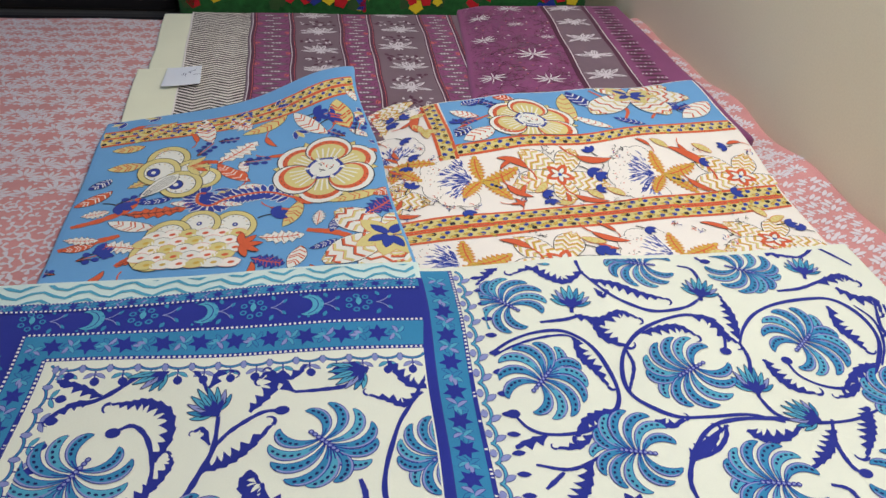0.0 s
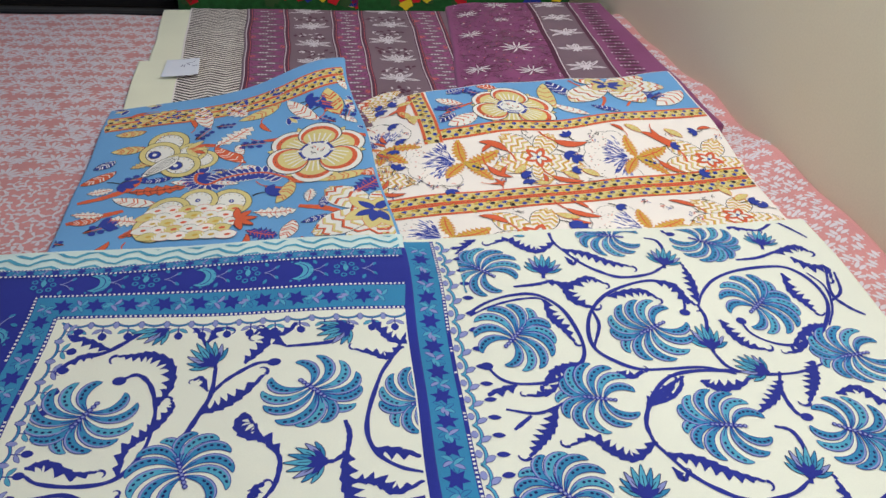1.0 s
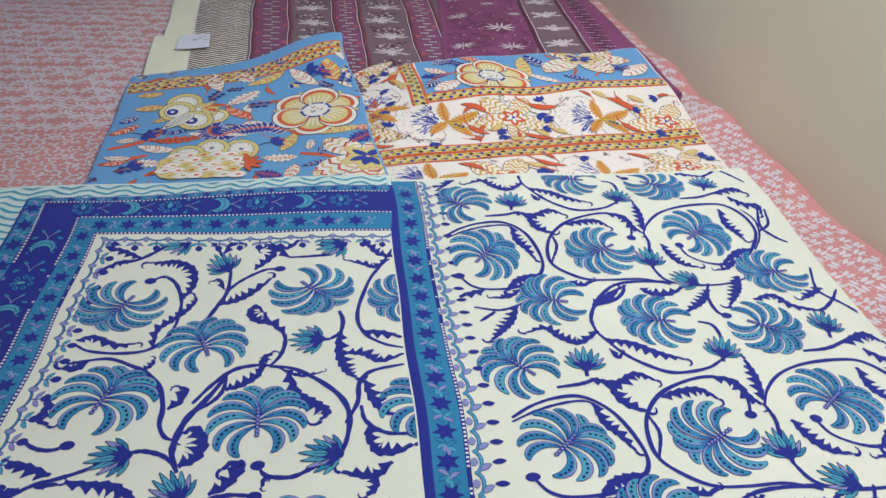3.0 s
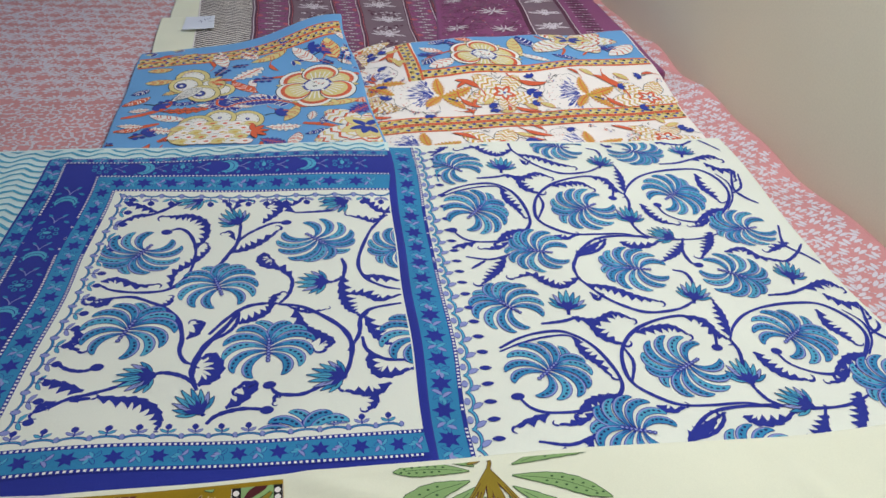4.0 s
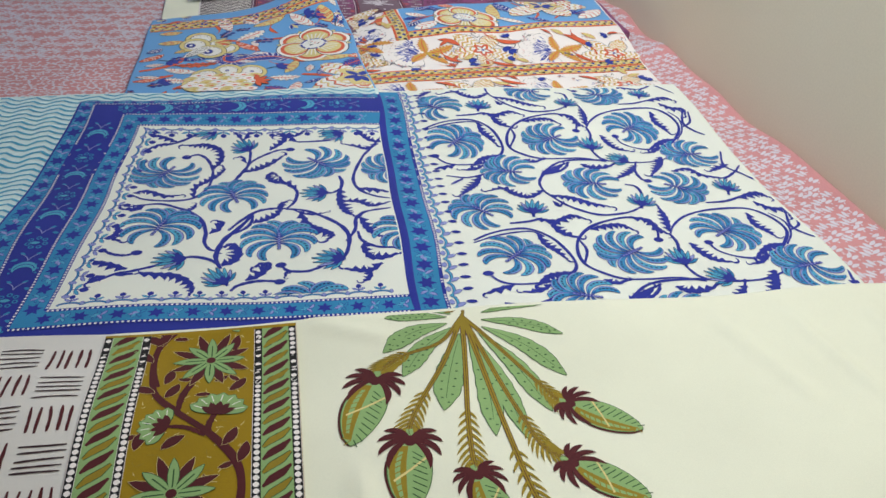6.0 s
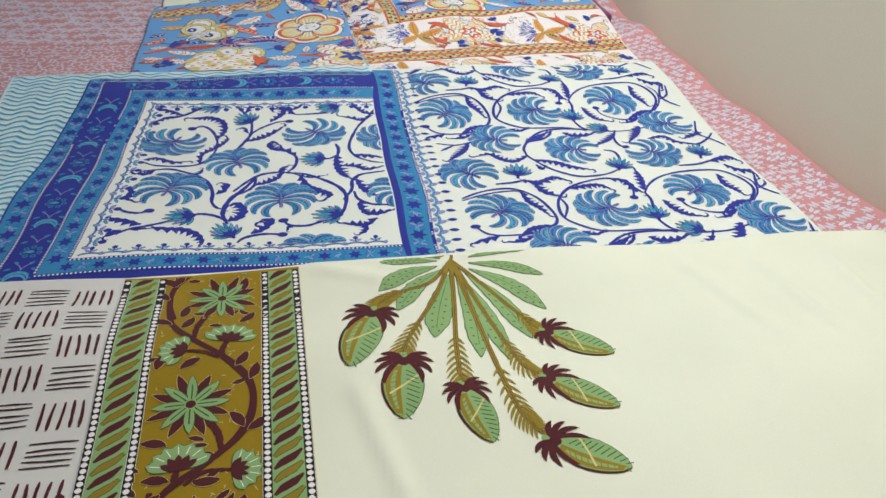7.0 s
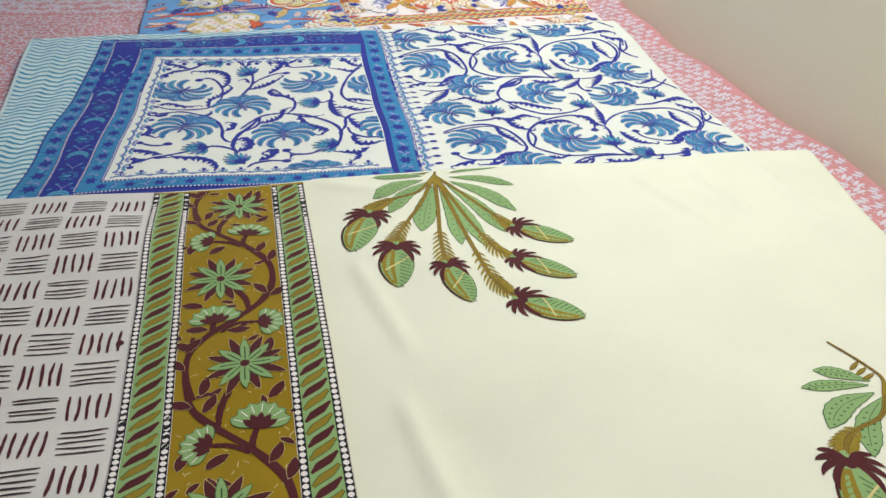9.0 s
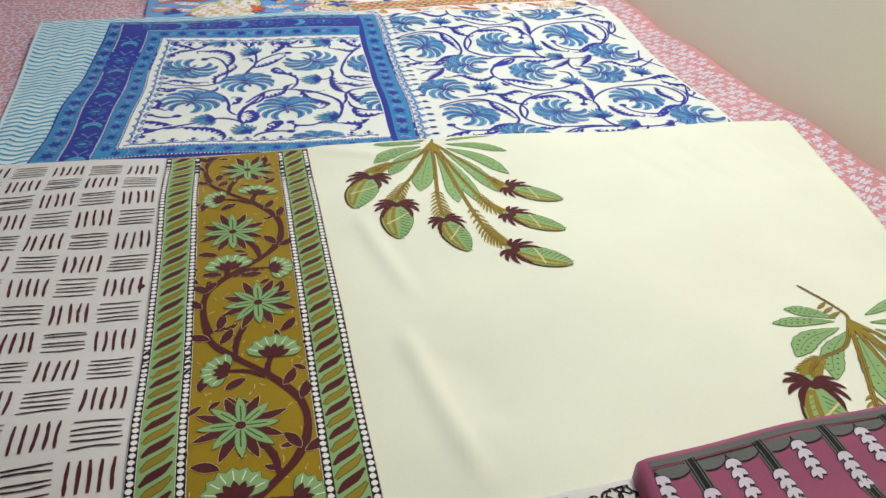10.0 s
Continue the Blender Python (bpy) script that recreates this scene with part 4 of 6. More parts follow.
for c, a in (((-0.328, 0.984), -0.5), ((-0.047, 1.257), 0.2), ((-0.019, 1.239), 0.4), ((-0.326, 0.864), 0.5), ((-0.105, 0.950), 0.3)):
    bell(ink, c, a, 0.028)
# small fillers between the large shapes
taken = [np.array(p[0]) for p in PODS] + [np.array(k) for k in ((-0.022, 1.078), (0.066, 0.871))]
taken += [(np.array(p[0]) + np.array(p[1])) / 2 for p in PODS]
wide_ones = [np.array(k) for k in ((-0.251, 1.080), (-0.185, 0.885), (-0.022, 1.078), (0.050, 0.865))]
for k in range(400):
    c = np.array((rng.uniform(-0.37, 0.07), rng.uniform(0.78, 1.30)))
    if min(np.linalg.norm(c - q) for q in taken) < 0.033 or min(np.linalg.norm(c - q) for q in wide_ones) < 0.092:
        continue
    taken.append(c)
    a, kind = rng.uniform(0, 6.3), k % 4
    if kind == 0:
        chevron_leaf(ink, c, a, 0.040, 0.015, WHITE, (ORANGE,), bend=0.6, marks=4)
    elif kind == 1:
        berries(ink, c, a, 0.030, BLUE if k % 8 else ORANGE)
    elif kind == 2:
        chilli(ink, c, a, 0.040)
    else:
        for t in (-0.6, 0.0, 0.6):
            petal(ink, c, a + t, 0.026, 0.009, BLUE if t else STRAW, WHITE, layer=3, n=6, rim=0.0010)
ink.press("berry_and_twig_print", skyblue, "orange twigs, blue berries and bells", SB, stuff=True)

# ---- green floral cloth pile beyond the purple fabric ----
pile = tagged(new("green_floral_pile"), "folded green cloth printed with red and yellow flowers", "fabric")
rng = np.random.RandomState(31)
pile_z = ripple(32, 0.004, 0.2)
for k, (y0, top) in enumerate(((2.035, 0.050), (2.055, 0.095), (2.06, 0.14))):
    layer = Cloth("folded_layer", [(-0.40 + 0.01 * k, y0), (0.69 - 0.015 * k, y0 + 0.01), (0.69 - 0.01 * k, 2.42), (-0.40, 2.42)], lambda x, y, top=top: top + pile_z(x, y), 0.046 if k else 0.11, GRASS, pile, nu=40, nv=20, seed=33 + k)
    ink = Ink()
    for i in range(120):
        c = (rng.uniform(-0.39, 0.67), rng.uniform(y0 + 0.005, 2.40))
        m = (RED, YELLOW, DARKGREEN, RED, YELLOW, BLUE)[rng.randint(6)]
        if m is DARKGREEN:
            for t in range(3):
                petal(ink, c, t * 2.1 + i, 0.024, 0.011, DARKGREEN, None, n=6)
        else:
            ink.fan(c, rng.uniform(0.014, 0.024), m, 2, lobes=5, depth=0.18, turn=i, n=20)
            ink.fan(c, 0.004, BLACK if m is not BLUE else WHITE, 3, n=8)
    ink.press("flower_print", layer, "red and yellow flower print", layer.quad, stuff=True)
    # the print runs over the folded front edge too
    ink = Ink()
    deep = 0.045 if k else 0.06
    for i in range(64):
        ink.fan((rng.uniform(-0.385, 0.665), rng.uniform(-deep + 0.008, -0.006)), rng.uniform(0.011, 0.019), (RED, YELLOW, RED, DARKGREEN, BLUE)[rng.randint(5)], 1 + i % 3, lobes=5, depth=0.15, turn=i, n=15)
    v = np.concatenate(ink.verts)
    pts = np.column_stack([v[:, 0], np.full(len(v), y0 - 0.0085) - 0.0003 * v[:, 2] + 0.01 * (v[:, 0] + 0.4), top + v[:, 1]])
    mesh_object("flower_print", pts, ink.faces, ink.mats, ink.index, layer.ob)["kind"] = "stuff"

# ---- purple striped suit length with cream and brown zigzag parts ----
purple = tagged(new("purple_suit_fabric"), "purple striped cotton fabric with white lilies and zigzag end", "fabric")
wave_p = ripple(41, 0.002, 0.36)


def pz(x, y):
    return 0.004 + wave_p(x, y)


def pmap(u, y):
    return u + (0.016 - 0.07 * u) * (1.93 - y) / 0.53, y + 0.012 * (u + 0.4)


def pquad(u0, u1, y0, y1):
    return [pmap(u0, y0), pmap(u1, y0), pmap(u1, y1), pmap(u0, y1)]


plaincream = Cloth("cream_part", pquad(-0.420, -0.20, 1.20, 1.925), lambda x, y: pz(x, y) - 0.001, 0.008, CREAM, purple, seed=42)
step_part = Cloth("cream_turn_up", [(-0.378, 1.22), (-0.29, 1.22), (-0.30, 1.555), (-0.408, 1.548)], lambda x, y: pz(x, y) + 0.001, 0.006, CREAM, purple, nu=30, nv=40, seed=43)
zig = Cloth("zigzag_part", pquad(-0.352, -0.19, 1.20, 1.93), lambda x, y: pz(x, y) + 0.0015, 0.005, IVORY, purple, seed=44)
ink = Ink()
chevrons(ink, -0.350, -0.208, 1.15, 1.95, 0.0130, 0.070, 0.0180, 0.0056, BROWN, np.random.RandomState(45))
ink.press("zigzag_print", zig, "dark brown zigzag lines", pquad(-0.350, -0.208, 1.21, 1.928), warp=pmap, stuff=True)
striped = Cloth("striped_part", pquad(-0.210, 0.36, 1.20, 1.93), lambda x, y: pz(x, y) + 0.003, 0.009, MAUVE, purple, seed=46)


def lily(ink, c, s, rng, m=SILVER):
    for k, t in enumerate((-0.15, 0.5, 1.1, 1.65, 2.2, 2.75, 3.3)):
        p, w = petal(ink, c, t + rng.uniform(-0.1, 0.1), s * (1.15 if k in (0, 1, 5, 6) else 0.85), s * 0.28, m, PLUM, bend=rng.uniform(-0.8, 0.8), layer=4, rim=0.0008, n=8)
        ink.line(p[2:6], s * 0.05, MAUVE, 8)
    for k in range(3):
        petal(ink, c, -1.57 + (k - 1) * 0.5, s * 0.55, s * 0.16, m, PLUM, layer=4, rim=0.0006, n=6)


def dot_column(ink, u0, u1, y0, y1, rng):
    """Magenta stripe with dark lens-shaped bars, each carrying three white dots."""
    wide = u1 - u0
    ink.ribbon(np.column_stack([np.full(40, (u0 + u1) / 2), np.linspace(y0, y1, 40)]), wide / 2, wide / 2, MAGENTA, 0)
    for k in range(int((y1 - y0) / 0.0225)):
        y = y0 + 0.0225 * (k + 0.5)
        side = 1 if k % 2 else -1
        c = ((u0 + u1) / 2 + side * wide * 0.12, y)
        petal(ink, (c[0] - wide * 0.36, y), 0.0, wide * 0.72, 0.014, MAUVE, PLUM, layer=1, n=8, rim=0.0018)
        for j in (-1, 0, 1):
            ink.fan((c[0] + j * 0.0075, y), 0.0034, SILVER, 4, n=7)
        e = u1 if side < 0 else u0
        ink.fan((e - side * -0.004 if side < 0 else e + 0.004, y), 0.008, ROSE if k % 3 == 0 else MAGENTA, 2, lobes=3, depth=0.2, n=12)
        ink.line(arc((e - 0.008 if side < 0 else e + 0.008, y - 0.008), 1.57, 0.018, side * 1.0, 6), 0.0016, PLUM, 3)


def cords(ink, u, y0, y1):
    ys = np.linspace(y0, y1, 40)
    for off, w, m in ((0.0, 0.015, PLUM), (-0.004, 0.0022, SILVER), (0.0045, 0.0012, ROSE)):
        ink.line(np.column_stack([np.full(40, u + off), ys]), w, m, 3 + (m is not PLUM))


rng = np.random.RandomState(47)
ink = Ink()
for u0, u1 in ((-0.197, -0.119), (0.018, 0.073), (0.222, 0.285)):
    dot_column(ink, u0, u1, 1.22, 1.93, rng)
for u in (-0.203, -0.112, 0.011, 0.0805, 0.2125, 0.292):
    cords(ink, u, 1.21, 1.93)
ink.press("stripe_print", striped, "magenta stripes with rows of white dots", pquad(-0.208, 0.35, 1.21, 1.928), warp=pmap, stuff=True)
for u0, u1 in ((-0.105, 0.004), (0.088, 0.205)):
    mid = (u0 + u1) / 2
    for k in range(6):
        y = 1.945 - 0.122 * (k + 0.35) + (0.02 if u0 > 0 else 0)
        ink = Ink()
        lily(ink, (mid + rng.uniform(-0.008, 0.008), y), 0.042, rng)
        for j in range(9):
            petal(ink, (mid + rng.uniform(-0.042, 0.042), y + 0.055 + rng.uniform(-0.018, 0.018)), rng.uniform(0, 6), 0.017, 0.009, PLUM, None, layer=1, n=6)
            ink.fan((mid + rng.uniform(-0.042, 0.042), y + 0.055 + rng.uniform(-0.018, 0.018)), 0.0028, SILVER, 3, sx=2.0, turn=j, n=7)
        ink.press("lily_print", striped, "white lily print", pquad(-0.208, 0.35, 1.21, 1.928), warp=pmap)


def folded_z(x, y):
    return 0.026 + wave_p(x * 1.2, y) - 0.012 * step(0.40, 0.29, x)


turned = Cloth("folded_over_part", [(0.255, 1.16), (0.757, 1.17), (0.765, 1.985), (0.326, 1.955)], folded_z, 0.026, MAGENTA, purple, seed=48)
turned.ob["label"] = "magenta paisley end folded over the stripes"


def tmap(u, y):
    f = (1.955 - y) / 0.70
    return 0.326 + 0.439 * u + (-0.064 + 0.026 * u) * f, y + 0.03 * u


TCLIP = [tmap(0.012, 1.18), tmap(0.988, 1.18), tmap(0.988, 1.95), tmap(0.012, 1.95)]
ink = Ink()
for k in range(800):
    c = (rng.uniform(0.0, 0.5), rng.uniform(1.26, 1.95))
    w = rng.uniform(0.0009, 0.0018)
    p = arc(c, rng.uniform(0, 6.3), rng.uniform(0.02, 0.05), rng.uniform(-3, 3), 8)
    p[:, 0] = c[0] + (p[:, 0] - c[0]) * 2.2
    ink.line(p, w, PLUM if k % 3 else MAUVE, 1)
for k in range(120):
    ink.fan((rng.uniform(0.02, 0.5), rng.uniform(1.26, 1.95)), 0.0022, SILVER if k % 3 else ROSE, 2, sx=2.4, n=6)
ink.press("paisley_print", turned, "dark paisley scribble print", TCLIP, warp=tmap, stuff=True)
for c, s, a in (((0.10, 1.86), 0.05, -0.6), ((0.30, 1.80), 0.035, 0.2), ((0.10, 1.70), 0.05, -0.6), ((0.33, 1.585), 0.066, 0.1), ((0.30, 1.93), 0.06, 0.0), ((0.10, 1.47), 0.05, 2.4), ((0.36, 1.44), 0.055, 0.1), ((0.45, 1.70), 0.03, 0.0)):
    ink = Ink()
    for k in range(9):
        t = a + (k - 4) * 0.34
        p = arc(c, t if k % 2 else t + math.pi, s * 0.8, 0.6 * (1 if k % 2 else -1), 7)
        p[:, 0] = c[0] + (p[:, 0] - c[0]) * 1.9
        p[:, 1] = c[1] + (p[:, 1] - c[1]) * 0.75
        w = lens(7) * s * 0.055
        ink.ribbon(p, w, w, SILVER, 3)
    ink.press("feather_print", turned, "white feather print", TCLIP, warp=tmap)
ink = Ink()
for u0, u1, m in ((0.50, 0.79, MAUVE),):
    ink.ribbon(np.column_stack([np.full(50, (u0 + u1) / 2), np.linspace(1.25, 1.96, 50)]), (u1 - u0) / 2, (u1 - u0) / 2, m, 3)
for u in (0.515, 0.775):
    for off, w, m in ((0.0, 0.035, PLUM), (0.012, 0.005, SILVER)):
        ink.line(np.column_stack([np.full(50, u + off), np.linspace(1.25, 1.96, 50)]), w, m, 4 + (m is SILVER))
for k in range(31):
    y = 1.27 + 0.0225 * k
    for j in (-1, 0, 1):
        ink.fan((0.885 + (0.03 if k % 2 else -0.03) + j * 0.02, y), 0.0030, SILVER, 4, sx=2.2, n=7)
    ink.fan((0.885, y + 0.011), 0.006, PLUM, 3, sx=9, n=10)
ink.press("stripe_print", turned, "grey lily stripe and dotted stripe", TCLIP, warp=tmap, stuff=True)
for k in range(6):
    ink = Ink()
    c = np.array((0.645, 1.925 - 0.118 * k))
    lily(ink, c, 0.042, rng)
    for v in ink.verts:
        v[:, 0] = c[0] + (v[:, 0] - c[0]) * 2.3
        v[:, 2] += 3
    ink.press("lily_print", turned, "white lily print", TCLIP, warp=tmap)

# ---- paper price slip on the cream part ----
slip_z = ripple(49, 0.001, 0.1)
slip = Cloth("paper_slip", [(-0.344, 1.437), (-0.272, 1.452), (-0.281, 1.548), (-0.348, 1.536)], lambda x, y: 0.0115 + slip_z(x, y) + 0.35 * np.maximum(0, x + 0.335) * 0.05, 0.0007, PAPER, nu=12, nv=12, wobble=0.0, seed=49)
tagged(slip.ob, "small white paper slip with pen marks lying on cream cloth", "paper slip")
ink = Ink()
for c, a in (((-0.312, 1.49), 1.2), ((-0.306, 1.487), 1.4), ((-0.300, 1.51), 0.4), ((-0.296, 1.50), 2.0), ((-0.291, 1.515), 1.2), ((-0.290, 1.495), 0.2)):
    ink.line(arc(c, a, 0.012, 0.4, 5), 0.0018, PENCIL, 1)
ink.press("pen_marks", slip, "blue pen strokes", lift=0.0006)

# ---- blue palm-print suit length: pale zigzag lining, plain panel, bordered panel ----
wave_b = ripple(21, 0.0026, 0.34)


def blue_z(x, y):
    return 0.004 + 0.020 * step(0.50, 0.74, y) + wave_b(x, y)


def blue_top(x, y):
    return blue_z(x, y) + 0.0045


blue = tagged(new("blue_suit_fabric"), "folded white cotton fabric with blue palm-flower print and borders", "fabric")
lining = Cloth("zigzag_lining", [(-0.515, -0.05), (0.10, -0.05), (0.098, 0.800), (-0.585, 0.765)], lambda x, y: blue_z(x, y) + 0.0015, 0.010, PALE, blue.parent or blue, seed=22, wobble=0.004)
lining.ob["label"] = "pale aqua lining printed with teal zigzag lines"
ink = Ink()
chevrons(ink, -0.62, 0.12, -0.12, 0.90, 0.0160, 0.052, 0.0190, 0.0048, AQUA, np.random.RandomState(7))
ink.press("zigzag_print", lining, "teal zigzag lines", lining.quad + np.array([(0.004, 0.004), (-0.004, 0.004), (-0.004, -0.004), (0.004, -0.004)]), stuff=True)

plain = Cloth("palm_panel", [(0.088, -0.05), (0.722, -0.05), (0.728, 0.815), (0.100, 0.790)], blue_z, 0.012, MILK, blue, seed=24, wobble=0.004)
PANEL_R = [(0.172, 0.0), (0.718, 0.0), (0.724, 0.808), (0.172, 0.785)]
rng = np.random.RandomState(11)
SHIFT = np.array((0.024, -0.352))
BLOOMS = [(0.301, 0.486, 165), (0.428, 0.430, 171), (0.646, 0.532, 188), (0.565, 0.410, 326), (0.227, 0.356, 133), (0.244, 0.235, 45), (0.424, 0.235, 208), (0.587, 0.275, 38)]
for row in (-2, -1, 0, 1):
    for bx, by, turn in BLOOMS:
        c = np.array((bx, by)) + SHIFT * row
        if 0.0 < c[1] < 0.86:
            ink = Ink()
            palmette(ink, c, radians(turn), 0.0530, rng)
            ink.press("palm_bloom", plain, "", PANEL_R)


def right_vines(put):
    put(vine, [(0.195, 0.278), (0.221, 0.294), (0.253, 0.304), (0.287, 0.303), (0.315, 0.278), (0.329, 0.238), (0.33, 0.208), (0.317, 0.187), (0.294, 0.173), (0.267, 0.165), (0.233, 0.165), (0.215, 0.174), (0.203, 0.194)], .0045)
    put(bulb, [(0.203, 0.194)], .006)
    put(vine, [(0.194, 0.272), (0.223, 0.286), (0.255, 0.295), (0.286, 0.297), (0.302, 0.287)], .003)
    put(leaf, [(0.296, 0.293), (0.299, 0.264), (0.311, 0.245), (0.321, 0.221)], .013)
    put(leaf, [(0.32, 0.19), (0.298, 0.186), (0.28, 0.179), (0.262, 0.16)], .016)
    put(leaf, [(0.283, 0.162), (0.263, 0.147), (0.238, 0.145)], .009)
    put(leaf, [(0.232, 0.163), (0.212, 0.156), (0.193, 0.148)], .011)
    put(vine, [(0.475, 0.261), (0.483, 0.287), (0.474, 0.312), (0.45, 0.323), (0.414, 0.316), (0.38, 0.299), (0.354, 0.27), (0.343, 0.237), (0.345, 0.21), (0.363, 0.189), (0.389, 0.172), (0.423, 0.168), (0.466, 0.167), (0.5, 0.155)], .0045)
    put(bulb, [(0.475, 0.261)], .006)
    put(vine, [(0.356, 0.27), (0.359, 0.245), (0.345, 0.213)], .004)
    put(leaf, [(0.381, 0.296), (0.409, 0.303), (0.432, 0.303), (0.449, 0.287)], .012)
    put(leaf, [(0.454, 0.323), (0.479, 0.312), (0.487, 0.287), (0.498, 0.274)], .013)
    put(leaf, [(0.502, 0.28), (0.51, 0.317), (0.511, 0.35)], .013)
    put(vine, [(0.499, 0.276), (0.5, 0.25), (0.488, 0.218)], .0045)
    put(lotus, [(0.488, 0.215), (0.487, 0.192)], .016)
    put(vine, [(0.486, 0.194), (0.493, 0.17), (0.506, 0.159)], .0045)
    put(lotus, [(0.527, 0.165), (0.546, 0.152)], .016)
    put(vine, [(0.55, 0.245), (0.556, 0.225), (0.579, 0.209), (0.608, 0.205), (0.645, 0.22), (0.675, 0.253), (0.688, 0.282), (0.683, 0.315), (0.662, 0.34), (0.629, 0.344), (0.582, 0.337), (0.544, 0.321), (0.516, 0.297), (0.5, 0.274)], .0045)
    put(bulb, [(0.551, 0.248)], .006)
    put(vine, [(0.667, 0.235), (0.689, 0.266), (0.698, 0.301), (0.686, 0.328)], .003)
    put(leaf, [(0.649, 0.33), (0.646, 0.297), (0.655, 0.277), (0.661, 0.258)], .013)
    put(leaf, [(0.661, 0.237), (0.637, 0.231), (0.603, 0.206)], .016)
    put(leaf, [(0.628, 0.212), (0.606, 0.195), (0.587, 0.19)], .009)
    put(leaf, [(0.52, 0.249), (0.525, 0.225), (0.538, 0.205), (0.563, 0.196)], .014)
    put(vine, [(0.376, 0.117), (0.391, 0.134), (0.417, 0.155), (0.449, 0.162), (0.499, 0.16), (0.539, 0.153), (0.585, 0.155), (0.63, 0.171)], .0045)
    put(vine, [(0.376, 0.115), (0.407, 0.124), (0.426, 0.141), (0.432, 0.156)], .0045)
    put(leaf, [(0.377, 0.119), (0.4, 0.128), (0.422, 0.147)], .014)
    put(leaf, [(0.452, 0.147), (0.464, 0.135), (0.489, 0.134), (0.515, 0.147)], .014)
    put(leaf, [(0.36, 0.172), (0.374, 0.162), (0.394, 0.167)], .010)
    put(vine, [(0.338, 0.413), (0.359, 0.37), (0.384, 0.345), (0.412, 0.332), (0.455, 0.337), (0.484, 0.353)], .0045)
    put(lotus, [(0.49, 0.371), (0.481, 0.347)], .016)
    put(leaf, [(0.346, 0.397), (0.376, 0.386), (0.404, 0.366), (0.434, 0.354)], .013)
    put(leaf, [(0.345, 0.379), (0.35, 0.362), (0.36, 0.37)], .007)
    put(leaf, [(0.341, 0.415), (0.312, 0.394), (0.29, 0.407), (0.274, 0.427), (0.247, 0.418)], .013)
    put(vine, [(0.188, 0.476), (0.223, 0.469), (0.263, 0.487)], .004)
    put(vine, [(0.192, 0.444), (0.214, 0.465)], .0045)
    put(leaf, [(0.246, 0.479), (0.233, 0.446), (0.217, 0.424), (0.201, 0.404)], .014)
    put(vine, [(0.261, 0.32), (0.293, 0.323), (0.316, 0.33)], .0045)
    put(lotus, [(0.309, 0.361), (0.304, 0.334)], .016)
    put(leaf, [(0.306, 0.329), (0.336, 0.321), (0.363, 0.333), (0.385, 0.321)], .012)
    put(leaf, [(0.326, 0.322), (0.334, 0.292), (0.358, 0.274)], .014)
    put(vine, [(0.48, 0.425), (0.496, 0.417), (0.498, 0.395), (0.492, 0.371)], .0045)
    put(vine, [(0.534, 0.509), (0.518, 0.476), (0.516, 0.444), (0.525, 0.433)], .0045)
    put(bulb, [(0.525, 0.434)], .006)
    put(leaf, [(0.588, 0.526), (0.57, 0.491), (0.541, 0.454)], .015)
    put(leaf, [(0.528, 0.494), (0.504, 0.466), (0.471, 0.444)], .013)
    put(leaf, [(0.581, 0.465), (0.613, 0.473), (0.629, 0.448), (0.663, 0.437)], .012)
    put(vine, [(0.636, 0.443), (0.666, 0.437), (0.697, 0.459), (0.718, 0.485)], .0045)
    put(vine, [(0.706, 0.54), (0.69, 0.496), (0.69, 0.475), (0.708, 0.453), (0.723, 0.429), (0.733, 0.41)], .0045)
    put(leaf, [(0.697, 0.489), (0.671, 0.473), (0.653, 0.462)], .013)
    put(lotus, [(0.656, 0.411), (0.646, 0.383)], .016)
    put(vine, [(0.594, 0.36), (0.632, 0.365), (0.681, 0.385)], .0045)
    put(leaf, [(0.659, 0.374), (0.699, 0.387), (0.717, 0.374)], .015)
    put(leaf, [(0.679, 0.362), (0.699, 0.341), (0.721, 0.335), (0.717, 0.311)], .013)
    put(vine, [(0.72, 0.335), (0.701, 0.288), (0.71, 0.263), (0.726, 0.247)], .0045)
    put(vine, [(0.728, 0.326), (0.716, 0.29), (0.691, 0.274)], .004)
    put(vine, [(0.338, 0.413), (0.341, 0.445), (0.365, 0.48), (0.411, 0.507)], .0045)


for row in (-2, -1, 0, 1):
    right_vines(stamper(plain, PANEL_R, SHIFT * row))

# star border beside the plain panel
ink = Ink()
s = np.linspace(0, 1, 60)[:, None]
mid = np.array((0.1195, -0.03)) + (np.array((0.1215, 0.786)) - np.array((0.1195, -0.03))) * s
ink.line(mid, 0.040, TEAL, 0)
dotted(ink, (0.0985, -0.03), (0.1005, 0.786))
dotted(ink, (0.1405, -0.03), (0.1425, 0.786))
star_row(ink, (0.1195, 0.0), (0.1215, 0.786), 0.036, 0.040, rng)
ink.press("star_border", plain, "teal star border with dotted cords", [(0.09, 0.0), (0.16, 0.0), (0.16, 0.785), (0.09, 0.785)], stuff=True)
ink = Ink()
open_scallops(ink, (0.146, 0.782), (0.144, 0.0), 0.0275, rng)
ink.press("lace_border", plain, "scalloped lace border with hanging drops", [(0.140, 0.0), (0.2, 0.0), (0.2, 0.785), (0.142, 0.785)], stuff=True)

framed = Cloth("bordered_panel", [(-0.470, -0.05), (0.1005, -0.05), (0.1005, 0.764), (-0.436, 0.728)], blue_top, 0.006, NAVY, blue, seed=24, wobble=0.004)
framed.ob["label"] = "navy bordered panel folded over the plain one"
